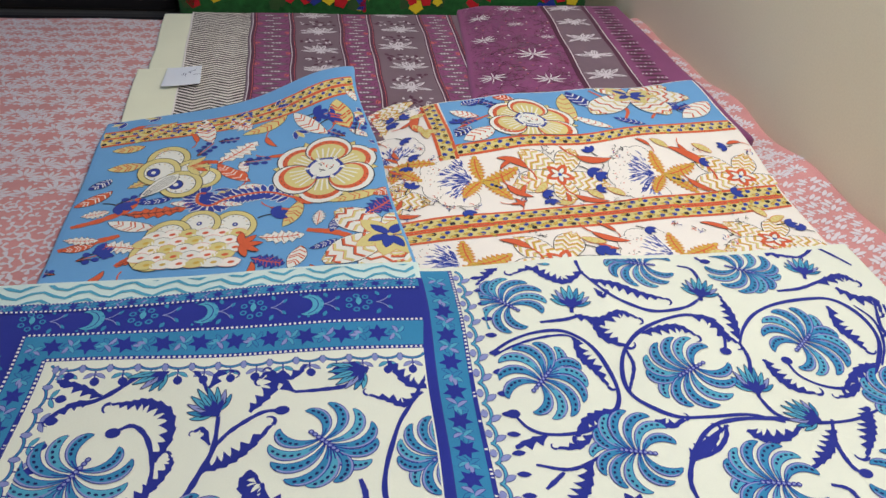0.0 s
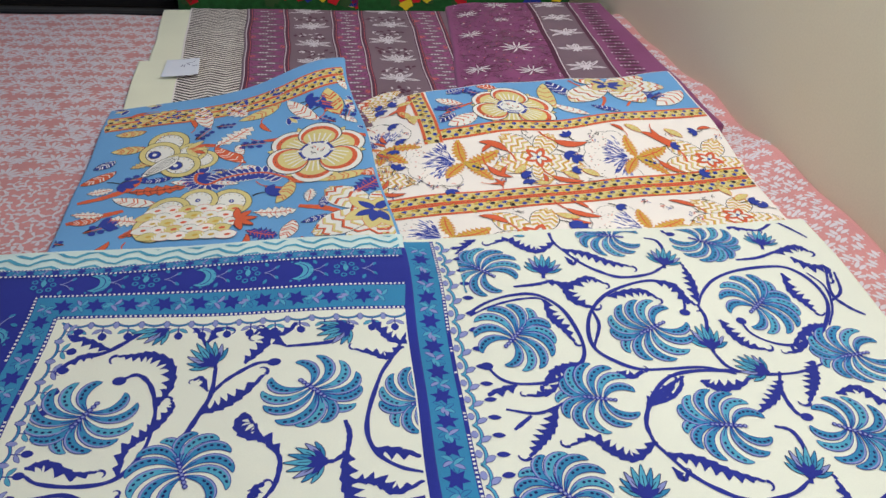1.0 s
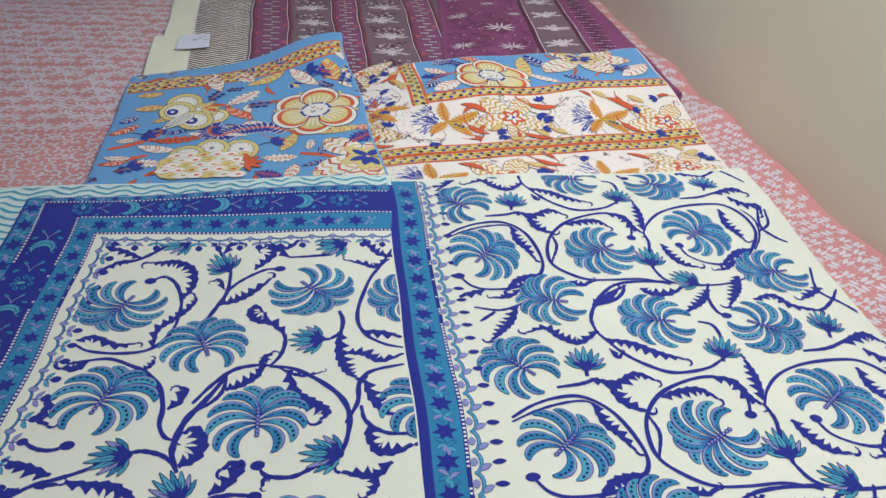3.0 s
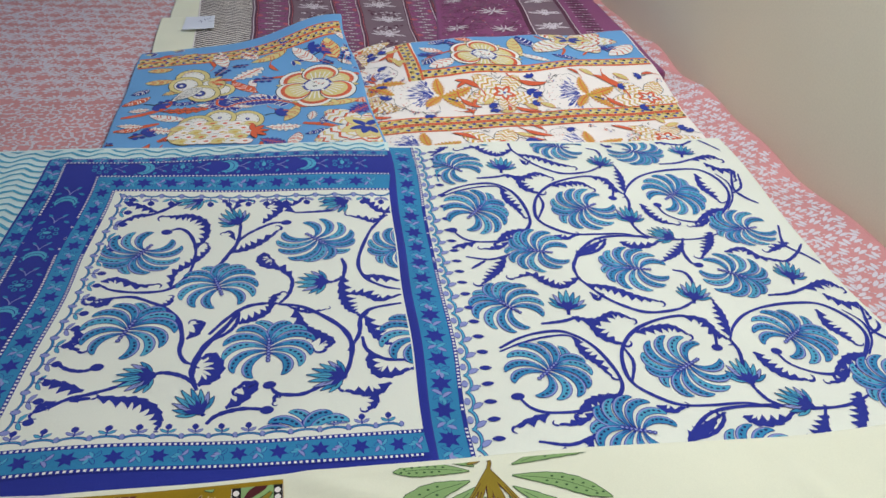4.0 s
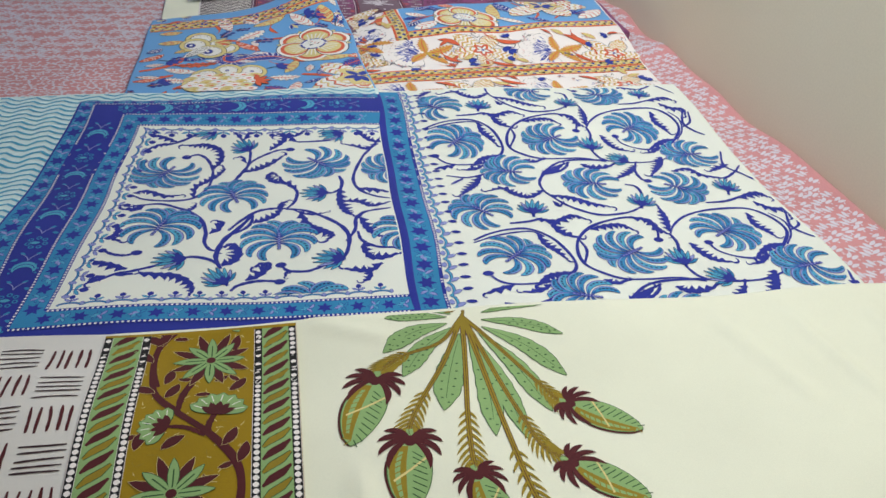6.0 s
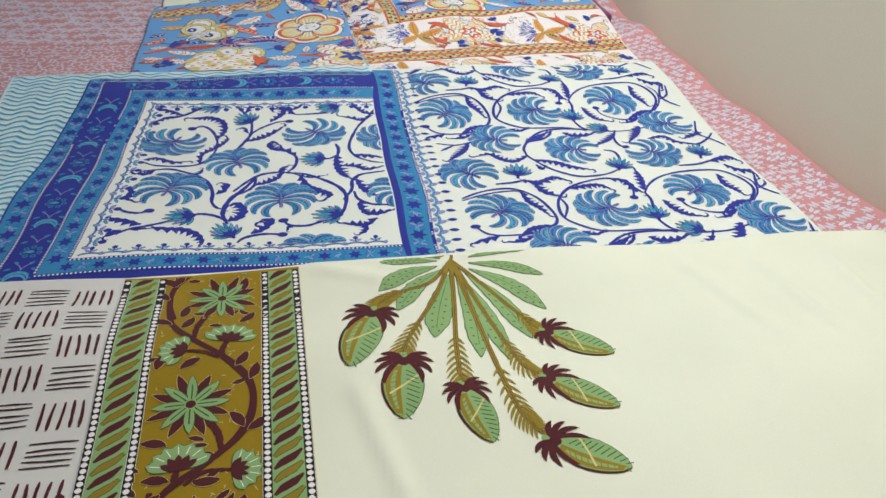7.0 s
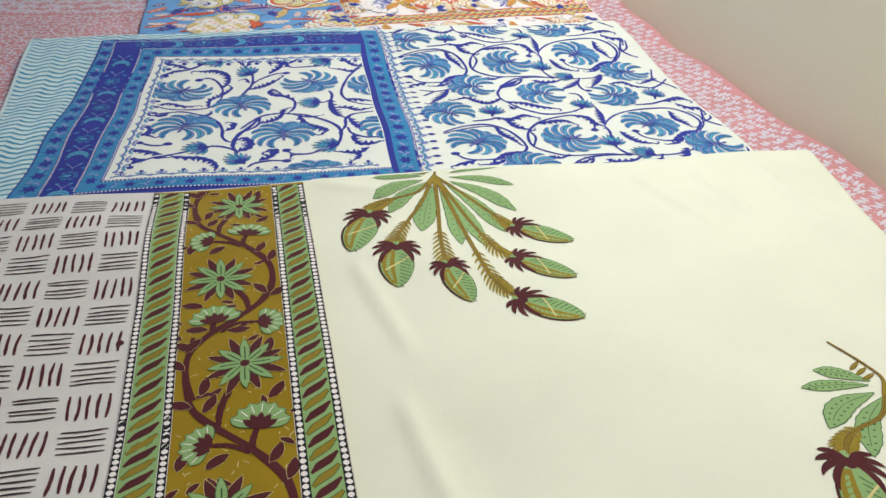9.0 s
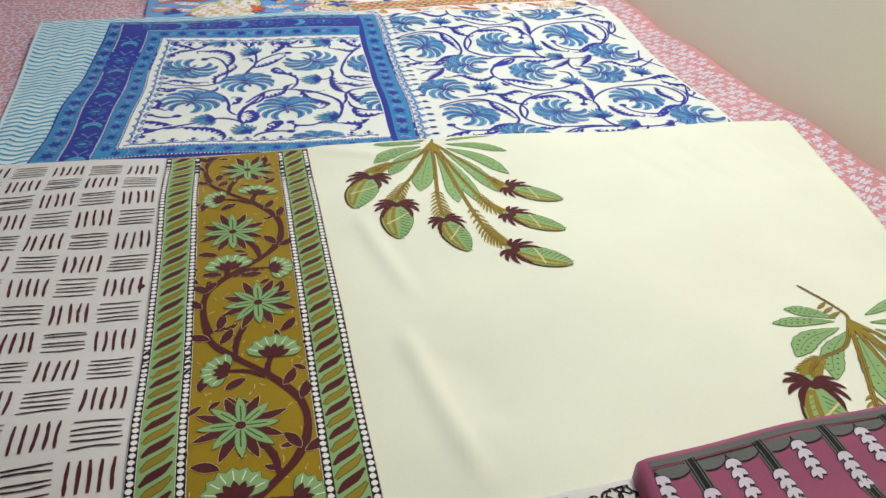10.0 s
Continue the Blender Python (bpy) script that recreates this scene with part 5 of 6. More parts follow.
# nested frames: inner field, teal star band, navy band, outer teal band
FRAMES = [((-0.341, 0.150), (0.0915, 0.150), (0.0905, 0.640), (-0.325, 0.640)), ((-0.376, 0.119), (0.094, 0.119), (0.094, 0.682), (-0.357, 0.678)),
          ((-0.424, 0.06), (0.096, 0.06), (0.096, 0.743), (-0.412, 0.716))]
ink = Ink()
(f0, f1, f2) = [[np.array(c) for c in f] for f in FRAMES]
band(ink, f0[0], f0[1], f0[2], f0[3], MILK, 0, n=36)
ink.press("white_field", framed, "white cotton field")
ink = Ink()
for a, b, m in ((f0, f1, TEAL),):
    band(ink, a[3], a[2], b[2], b[3], m, 0)
    band(ink, b[0], a[0], a[3], b[3], m, 0, n=5)
    band(ink, b[0], b[1], a[1], a[0], m, 0)
band(ink, f2[3], f2[2], (0.096, 0.762), (-0.430, 0.727), TEAL, 0)
band(ink, (-0.467, -0.02), (-0.426, -0.02), f2[3], (-0.434, 0.727), TEAL, 0, n=5)
mids = [(a + b) / 2 for a, b in zip(f0, f1)]
star_row(ink, mids[0], mids[3], 0.030, 0.040, rng)
star_row(ink, mids[3], mids[2], 0.034, 0.040, rng)
star_row(ink, mids[0], mids[1], 0.026, 0.040, rng)
star_row(ink, (-0.445, 0.0), (-0.424, 0.720), 0.034, 0.040, rng)
star_row(ink, (-0.424, 0.722), (0.096, 0.753), 0.019, 0.032, rng)
ink.press("star_border", framed, "teal star border", framed.quad, stuff=True)
ink = Ink()
for f in (f0, f1):
    for a, b in ((0, 1), (2, 3), (3, 0)):
        dotted(ink, f[a], f[b])
dotted(ink, f2[3], f2[2])
dotted(ink, (-0.426, -0.02), f2[3])
dotted(ink, (-0.432, 0.728), (0.096, 0.763), 0.0026)
ink.press("dotted_cord", framed, "dark cord with white dots", framed.quad, stuff=True)
# moons, tufts and twigs on the navy band
ink = Ink()
for p, q, wide in (((-0.385, 0.700), (0.096, 0.714), 0.050), ((-0.398, 0.02), (-0.387, 0.690), 0.044)):
    for k, c, d, o in along(p, q, 0.062):
        a = math.atan2(d[1], d[0])
        if k % 2:
            th = np.linspace(-1.9, 1.9, 15)
            path = c + np.cos(th)[:, None] * d * wide * 0.30 + np.sin(th)[:, None] * o * wide * 0.30
            w = lens(15, 0.5, 0.9) * wide * 0.13
            ink.ribbon(path, w, w, AQUA, 1)
            ink.line(path[2:-2], 0.0012, NAVY, 2)
            for e in path[::2]:
                ink.fan(e + (e - c) * 0.32, 0.0018, TEAL, 1, n=6)
        else:
            for j in range(7):
                e = c + wide * 0.25 * (math.cos(j * 0.9) * d + math.sin(j * 0.9) * o)
                ink.fan(e, wide * 0.085, TEAL, 1, n=8)
                ink.fan(e, wide * 0.045, NAVY, 2, n=7)
            petal(ink, c - o * wide * 0.1, a + 1.57, wide * 0.3, wide * 0.14, AQUA, None, layer=1, n=6)
        h = c + d * 0.031
        for s in (1, -1):
            ink.line(arc(h - d * 0.010, a + s * 0.25, 0.020, s * 1.0, 6), 0.0012, LILAC, 1)
            petal(ink, h + d * 0.004 + o * s * 0.006, a + s * 1.0, 0.009, 0.004, TEAL, None, layer=1, n=5)
            petal(ink, h - d * 0.006 + o * s * 0.012, a + s * 2.0, 0.010, 0.005, TEAL, None, layer=1, n=5)
ink.press("moon_print", framed, "teal moons, tufts and twigs on navy", framed.quad, stuff=True)
ink = Ink()
scallops(ink, f0[2] + np.array((0, -0.007)), f0[3] + np.array((0.008, -0.007)), 0.0285, rng, depth=0.018)
scallops(ink, f0[3] + np.array((0.008, -0.008)), f0[0] + np.array((0.008, 0.008)), 0.0285, rng, depth=0.018)
scallops(ink, f0[0] + np.array((0.010, 0.006)), f0[1] + np.array((0, 0.006)), 0.0285, rng, depth=0.013)
ink.press("lace_border", framed, "scalloped lace border with hanging drops", f0, stuff=True)
PANEL_L = [f0[0] + np.array((0.022, 0.016)), f0[1] + np.array((-0.002, 0.016)), f0[2] + np.array((-0.002, -0.020)), f0[3] + np.array((0.022, -0.020))]
for bx, by, turn in ((-0.257, 0.498, 244), (-0.026, 0.513, 314), (-0.148, 0.412, 106), (-0.243, 0.327, 75), (-0.076, 0.288, 95), (0.100, 0.493, 214), (0.106, 0.290, 90), (-0.032, 0.138, 90)):
    ink = Ink()
    palmette(ink, (bx, by), radians(turn), 0.0535, rng)
    ink.press("palm_bloom", framed, "", PANEL_L, lift=0.0009)


def left_vines(put):
    put(vine, [(-0.234, 0.545), (-0.217, 0.553), (-0.2, 0.538), (-0.188, 0.506), (-0.185, 0.476)], .0045)
    put(bulb, [(-0.234, 0.545)], .006)
    put(vine, [(-0.294, 0.418), (-0.279, 0.408), (-0.246, 0.403), (-0.214, 0.408), (-0.196, 0.43), (-0.187, 0.458), (-0.187, 0.491)], .0045)
    put(leaf, [(-0.209, 0.412), (-0.208, 0.446), (-0.193, 0.465), (-0.179, 0.482), (-0.169, 0.503), (-0.172, 0.515)], .011)
    put(leaf, [(-0.187, 0.508), (-0.177, 0.536), (-0.183, 0.567), (-0.205, 0.581), (-0.224, 0.58), (-0.243, 0.58)], .013)
    put(vine, [(-0.185, 0.625), (-0.201, 0.616), (-0.219, 0.615), (-0.24, 0.597), (-0.259, 0.584), (-0.286, 0.576), (-0.301, 0.563)], .0045)
    put(leaf, [(-0.254, 0.589), (-0.278, 0.602), (-0.307, 0.613)], .010)
    put(leaf, [(-0.263, 0.584), (-0.282, 0.579), (-0.3, 0.562)], .008)
    put(lotus, [(-0.208, 0.618), (-0.189, 0.623)], .016)
    put(vine, [(-0.189, 0.623), (-0.169, 0.625), (-0.154, 0.61), (-0.143, 0.587)], .0045)
    put(lotus, [(-0.142, 0.575), (-0.13, 0.558)], .016)
    put(leaf, [(-0.144, 0.596), (-0.132, 0.621), (-0.117, 0.617)], .010)
    put(vine, [(-0.13, 0.558), (-0.13, 0.516), (-0.141, 0.482), (-0.15, 0.459), (-0.153, 0.437)], .0055)
    put(vine, [(-0.132, 0.512), (-0.121, 0.531), (-0.106, 0.545), (-0.085, 0.558), (-0.067, 0.558)], .0045)
    put(bulb, [(-0.067, 0.558)], .006)
    put(leaf, [(-0.137, 0.491), (-0.115, 0.498), (-0.096, 0.513), (-0.075, 0.54)], .014)
    put(leaf, [(-0.134, 0.522), (-0.143, 0.543), (-0.154, 0.542)], .007)
    put(leaf, [(-0.099, 0.56), (-0.086, 0.575), (-0.075, 0.593), (-0.081, 0.611), (-0.092, 0.605)], .012)
    put(vine, [(-0.15, 0.317), (-0.133, 0.345), (-0.112, 0.367), (-0.088, 0.374), (-0.066, 0.373)], .005)
    put(vine, [(-0.148, 0.303), (-0.128, 0.321), (-0.12, 0.338), (-0.119, 0.36)], .0045)
    put(leaf, [(-0.118, 0.336), (-0.1, 0.344), (-0.083, 0.358), (-0.074, 0.378)], .012)
    put(leaf, [(-0.081, 0.363), (-0.076, 0.385), (-0.066, 0.395)], .010)
    put(vine, [(-0.067, 0.374), (-0.055, 0.392), (-0.051, 0.419), (-0.06, 0.439)], .0045)
    put(leaf, [(-0.052, 0.425), (-0.068, 0.446), (-0.087, 0.454), (-0.096, 0.469), (-0.09, 0.482), (-0.079, 0.468)], .013)
    put(vine, [(-0.069, 0.372), (-0.04, 0.366), (-0.011, 0.344), (0.011, 0.317), (0.02, 0.288), (0.017, 0.256), (0.01, 0.233)], .0055)
    put(lotus, [(-0.006, 0.237), (0.01, 0.234)], .016)
    put(leaf, [(-0.063, 0.372), (-0.032, 0.354), (-0.005, 0.358)], .006)
    put(leaf, [(-0.047, 0.361), (-0.036, 0.327), (-0.018, 0.31), (-0.003, 0.295), (-0.01, 0.282)], .016)
    put(vine, [(0.016, 0.275), (0.03, 0.305), (0.034, 0.334), (0.049, 0.352), (0.087, 0.36)], .005)
    put(leaf, [(0.04, 0.338), (0.046, 0.31), (0.056, 0.289), (0.067, 0.28)], .014)
    put(leaf, [(0.013, 0.425), (0.014, 0.386), (0.021, 0.357), (0.031, 0.343)], .015)
    put(vine, [(0.01, 0.465), (0.016, 0.445), (0.014, 0.416)], .005)
    put(leaf, [(0.022, 0.387), (0.043, 0.383), (0.061, 0.369), (0.09, 0.378)], .012)
    put(lotus, [(-0.023, 0.414), (0.002, 0.413)], .016)
    put(vine, [(0.002, 0.413), (0.015, 0.423)], .0045)
    put(vine, [(0.092, 0.602), (0.069, 0.563), (0.05, 0.532), (0.036, 0.484), (0.034, 0.447), (0.045, 0.418), (0.067, 0.398), (0.089, 0.389)], .0045)
    put(leaf, [(0.041, 0.424), (0.065, 0.419), (0.091, 0.409)], .012)
    put(leaf, [(0.083, 0.577), (0.06, 0.56), (0.043, 0.566), (0.02, 0.573)], .010)
    put(leaf, [(0.092, 0.582), (0.069, 0.588), (0.056, 0.605), (0.046, 0.625)], .012)
    put(lotus, [(0.004, 0.604), (0.025, 0.611)], .016)
    put(vine, [(-0.055, 0.582), (-0.026, 0.583), (0.0, 0.588), (0.024, 0.611)], .0045)
    put(leaf, [(-0.055, 0.582), (-0.068, 0.601), (-0.079, 0.616)], .010)
    put(leaf, [(-0.068, 0.601), (-0.053, 0.605), (-0.037, 0.625)], .008)
    put(vine, [(-0.069, 0.232), (-0.06, 0.218), (-0.037, 0.213), (-0.019, 0.22), (-0.003, 0.228)], .0045)
    put(bulb, [(-0.069, 0.231)], .006)
    put(leaf, [(-0.053, 0.216), (-0.061, 0.214), (-0.064, 0.204)], .007)
    put(vine, [(-0.259, 0.267), (-0.273, 0.262), (-0.29, 0.266), (-0.306, 0.278)], .0045)
    put(bulb, [(-0.259, 0.267)], .006)
    put(vine, [(-0.297, 0.385), (-0.275, 0.391), (-0.251, 0.393), (-0.224, 0.379), (-0.207, 0.367), (-0.189, 0.343), (-0.179, 0.313), (-0.177, 0.289), (-0.169, 0.273), (-0.16, 0.268)], .005)
    put(leaf, [(-0.276, 0.39), (-0.286, 0.378), (-0.301, 0.378)], .015)
    put(leaf, [(-0.212, 0.371), (-0.205, 0.381), (-0.203, 0.391)], .008)
    put(leaf, [(-0.174, 0.31), (-0.164, 0.32), (-0.161, 0.338), (-0.168, 0.343)], .011)
    put(leaf, [(-0.296, 0.427), (-0.277, 0.434), (-0.25, 0.419), (-0.228, 0.422)], .011)
    put(vine, [(-0.12, 0.356), (-0.135, 0.325), (-0.151, 0.296), (-0.157, 0.269), (-0.157, 0.249), (-0.149, 0.227)], .0065)
    put(lotus, [(-0.214, 0.248), (-0.199, 0.251)], .016)
    put(vine, [(-0.2, 0.253), (-0.186, 0.255), (-0.167, 0.249), (-0.153, 0.237)], .005)
    put(vine, [(-0.223, 0.243), (-0.236, 0.234), (-0.256, 0.226), (-0.278, 0.219), (-0.296, 0.207), (-0.307, 0.202)], .0045)
    put(leaf, [(-0.265, 0.23), (-0.288, 0.242), (-0.31, 0.252)], .013)
    put(leaf, [(-0.264, 0.224), (-0.273, 0.218), (-0.254, 0.218)], .009)
    put(leaf, [(-0.288, 0.216), (-0.3, 0.212), (-0.307, 0.202)], .012)
    put(lotus, [(-0.151, 0.207), (-0.138, 0.189)], .016)
    put(leaf, [(-0.149, 0.235), (-0.133, 0.245), (-0.129, 0.265), (-0.14, 0.282), (-0.152, 0.277)], .017)
    put(leaf, [(-0.25, 0.221), (-0.227, 0.216), (-0.208, 0.213), (-0.191, 0.2), (-0.184, 0.182), (-0.186, 0.168)], .014)
    put(leaf, [(-0.115, 0.2), (-0.1, 0.208), (-0.09, 0.221), (-0.085, 0.233), (-0.096, 0.236), (-0.105, 0.229)], .014)
    put(vine, [(-0.135, 0.177), (-0.126, 0.188), (-0.111, 0.195), (-0.093, 0.198), (-0.07, 0.195)], .005)
    put(bulb, [(-0.07, 0.194)], .006)
    put(leaf, [(0.061, 0.22), (0.044, 0.205), (0.027, 0.207), (0.009, 0.212)], .012)
    put(leaf, [(0.045, 0.205), (0.041, 0.19), (0.033, 0.182)], .010)
    put(leaf, [(0.04, 0.245), (0.047, 0.234), (0.065, 0.232), (0.086, 0.239)], .014)
    put(vine, [(0.033, 0.299), (0.037, 0.275), (0.057, 0.257), (0.086, 0.254)], .0045)
    put(leaf, [(0.041, 0.271), (0.039, 0.252), (0.045, 0.235)], .012)
    put(bulb, [(0.086, 0.255)], .006)
    put(leaf, [(-0.302, 0.339), (-0.296, 0.32), (-0.299, 0.305), (-0.286, 0.294)], .012)


left_vines(stamper(framed, PANEL_L, lift=0.0009))


# ---- cream suit length with mustard border, woven-dash panel and green bouquets ----
cream = tagged(new("cream_suit_fabric"), "folded cream cotton fabric with mustard floral border and green bouquets", "fabric")
wave_g = ripple(71, 0.0060, 0.36)
folds = [crease((0.025, -0.344), (0.073, -0.600), 0.011, 0.0042), crease((0.072, -0.390), (0.104, -0.523), 0.03, -0.003), crease((0.000, -0.110), (0.056, -0.326), 0.010, 0.0035),
         crease((0.553, 0.082), (0.593, -0.120), 0.010, 0.0035), crease((0.446, 0.071), (0.515, -0.111), 0.012, 0.0035), crease((0.663, 0.070), (0.683, -0.114), 0.010, 0.0035), crease((-0.046, 0.085), (0.069, 0.040), 0.01, 0.003)]


def gz(x, y):
    return 0.027 + wave_g(x, y) + 1.4 * sum(f(x, y) for f in folds)


lower = Cloth("cream_part", [(-0.27, -0.98), (0.575, -0.98), (0.793, 0.100), (-0.27, 0.082)], gz, 0.032, CREAM, cream, nu=150, nv=150, seed=72, wobble=0.003)
lower.ob["label"] = "cream part with printed bouquets"
GC = lower.quad + np.array([(0.003, 0.003), (-0.003, 0.003), (-0.003, -0.003), (0.003, -0.003)])
basket = Cloth("dash_panel", [(-0.86, -0.98), (-0.200, -0.98), (-0.246, 0.081), (-0.66, 0.092)], lambda x, y: gz(x, y) + 0.0012, 0.033, OFFWHITE, cream, nu=110, nv=120, seed=74, wobble=0.002)
basket.ob["label"] = "off-white panel with maroon woven-dash print"
GB = basket.quad + np.array([(0.003, 0.003), (-0.003, 0.003), (-0.003, -0.003), (0.003, -0.003)])


def gmap(u, y):
    return u + 0.045 * (0.03 - y), y


rng = np.random.RandomState(75)
for i in range(10):
    for j in range(24):
        cu, cy = -0.285 - 0.0510 * i, 0.041 - 0.0468 * j + 0.004 * i
        if cu < -0.62 or cy < -0.72:
            continue
        ink = Ink()
        for k in range(5):
            off = (k - 2) * 1.0
            wob = rng.uniform(-0.0012, 0.0012, 4)
            s = np.linspace(-1, 1, 6)
            w = np.array((0.7, 1.1, 1.0, 1.1, 1.0, 0.6)) * rng.uniform(0.85, 1.2, 6)
            if (i + j) % 2:
                ink.ribbon(np.column_stack([cu + s * 0.0215 + wob[0], cy + off * 0.0074 + wob[1] + np.interp(s, (-1, 0, 1), wob[1:])]), w * 0.0010, w * 0.0010, BROWN, 1)
            else:
                ink.ribbon(np.column_stack([cu + off * 0.0092 + np.interp(s, (-1, 0, 1), wob[1:]), cy + s * 0.0165 + wob[1]]), w * 0.0015, w * 0.0015, MAROON, 1)
        ink.press("dash_block", basket, "", GB, warp=gmap)
ink = Ink()
ink.fan((-0.253, -0.243), 0.0045, MAROON, 1, sx=0.9, sy=1.2, lobes=3, depth=0.15, n=12)
ink.press("ink_blot", basket, "maroon ink blot")

# mustard border
UL, UR, YB, YT = -0.2505, -0.0525, -0.97, 0.080
GBAND = [gmap(-0.262, -0.96), gmap(-0.040, -0.96), gmap(-0.040, 0.076), gmap(-0.262, 0.076)]
ys = np.linspace(YB, YT, 90)
mustard = Cloth("mustard_border", [gmap(-0.2554, YB), gmap(-0.0486, YB), gmap(-0.0486, YT + 0.001), gmap(-0.2554, YT)], lambda x, y: gz(x, y) + 0.0026, 0.002, MUSTARD, cream, nu=40, nv=160, seed=76, wobble=0.0)
mustard.ob["label"] = "mustard border printed with a flowering vine"
ink = Ink()
for u0, u1 in ((-0.2560, -0.2065), (-0.0945, -0.0480)):
    um = (u0 + u1) / 2
    ink.line(np.column_stack([np.full(90, um), ys]), u1 - u0, IVORY, 0)
    ink.line(np.column_stack([np.full(90, um), ys]), 0.0315, GREEN, 1)
    for edge in (u0 + 0.0045, u1 - 0.0045):
        ink.line(np.column_stack([np.full(90, edge), ys]), 0.0082, BLACK, 2)
        for k in range(int((YT - YB) / 0.0072)):
            y = YB + 0.0072 * (k + 0.5)
            ink.fan((edge + rng.uniform(-0.0004, 0.0004), y), 0.0030, IVORY, 3, sx=1.0, lobes=4, depth=0.06, n=9)
    for k in range(int((YT - YB) / 0.0150)):
        y = YB + 0.0150 * (k + 0.5)
        m = MAROON if k % 2 else OLIVE
        p = np.array([(um - 0.0130, y - 0.0115), (um - 0.005, y - 0.0035), (um + 0.004, y + 0.0025), (um + 0.0130, y + 0.0115)])
        w = np.array((0.3, 1.0, 1.0, 0.3)) * (0.0042 if m is MAROON else 0.0036)
        if m is OLIVE:
            ink.ribbon(spline(p, 4), np.interp(np.linspace(0, 1, 13), np.linspace(0, 1, 4), w) + 0.0008, np.interp(np.linspace(0, 1, 13), np.linspace(0, 1, 4), w) + 0.0008, DARKGREEN, 2)
        ink.ribbon(spline(p, 4), np.interp(np.linspace(0, 1, 13), np.linspace(0, 1, 4), w), np.interp(np.linspace(0, 1, 13), np.linspace(0, 1, 4), w), m, 3)
ink.press("rope_border", mustard, "green rope border between rows of white beads", GBAND, warp=gmap, stuff=True)


def sunflower(ink, c, r, rng):
    """Maroon pointed petals behind green ones, round a small dark heart."""
    for k in range(8):
        petal(ink, c, k * math.tau / 8 + 0.39, r * rng.uniform(1.05, 1.2), r * 0.27, MAROON, STRAW, layer=3, n=7, rim=0.0005)
    for k in range(8):
        p, w = petal(ink, c, k * math.tau / 8, r * rng.uniform(0.88, 1.02), r * 0.25, GREEN, DARKGREEN, layer=6, n=7, rim=0.0007, bend=0.15)
        ink.line(p[1:5], r * 0.035, DARKGREEN, 9)
    ink.fan(c, r * 0.13, MAROON, 10, n=9)


def carnation(ink, c, ang, r):
    """A side-on bloom: a maroon cup under a green fringed fan."""
    c = np.array(c, float)
    for k in range(7):
        a = ang + (k - 3) * 0.42
        petal(ink, c, a, r, r * 0.46, GREEN, DARKGREEN, layer=3, n=7, full=0.68, rim=0.0009, power=0.6)
        ink.line(arc(c + r * 0.55 * np.array((math.cos(a), math.sin(a))), a, r * 0.32, 0, 3), r * 0.03, IVORY, 6)
    for k in range(5):
        petal(ink, c - r * 0.12 * np.array((math.cos(ang), math.sin(ang))), ang + (k - 2) * 0.5, r * 0.66, r * 0.28, MAROON, None, layer=7, n=6)


def tendril_leaf(ink, c, ang, s):
    petal(ink, c, ang, s, s * 0.42, MAROON, STRAW, bend=0.5, layer=2, n=8, rim=0.0004)


PERIOD = np.array((0.017, -0.333))


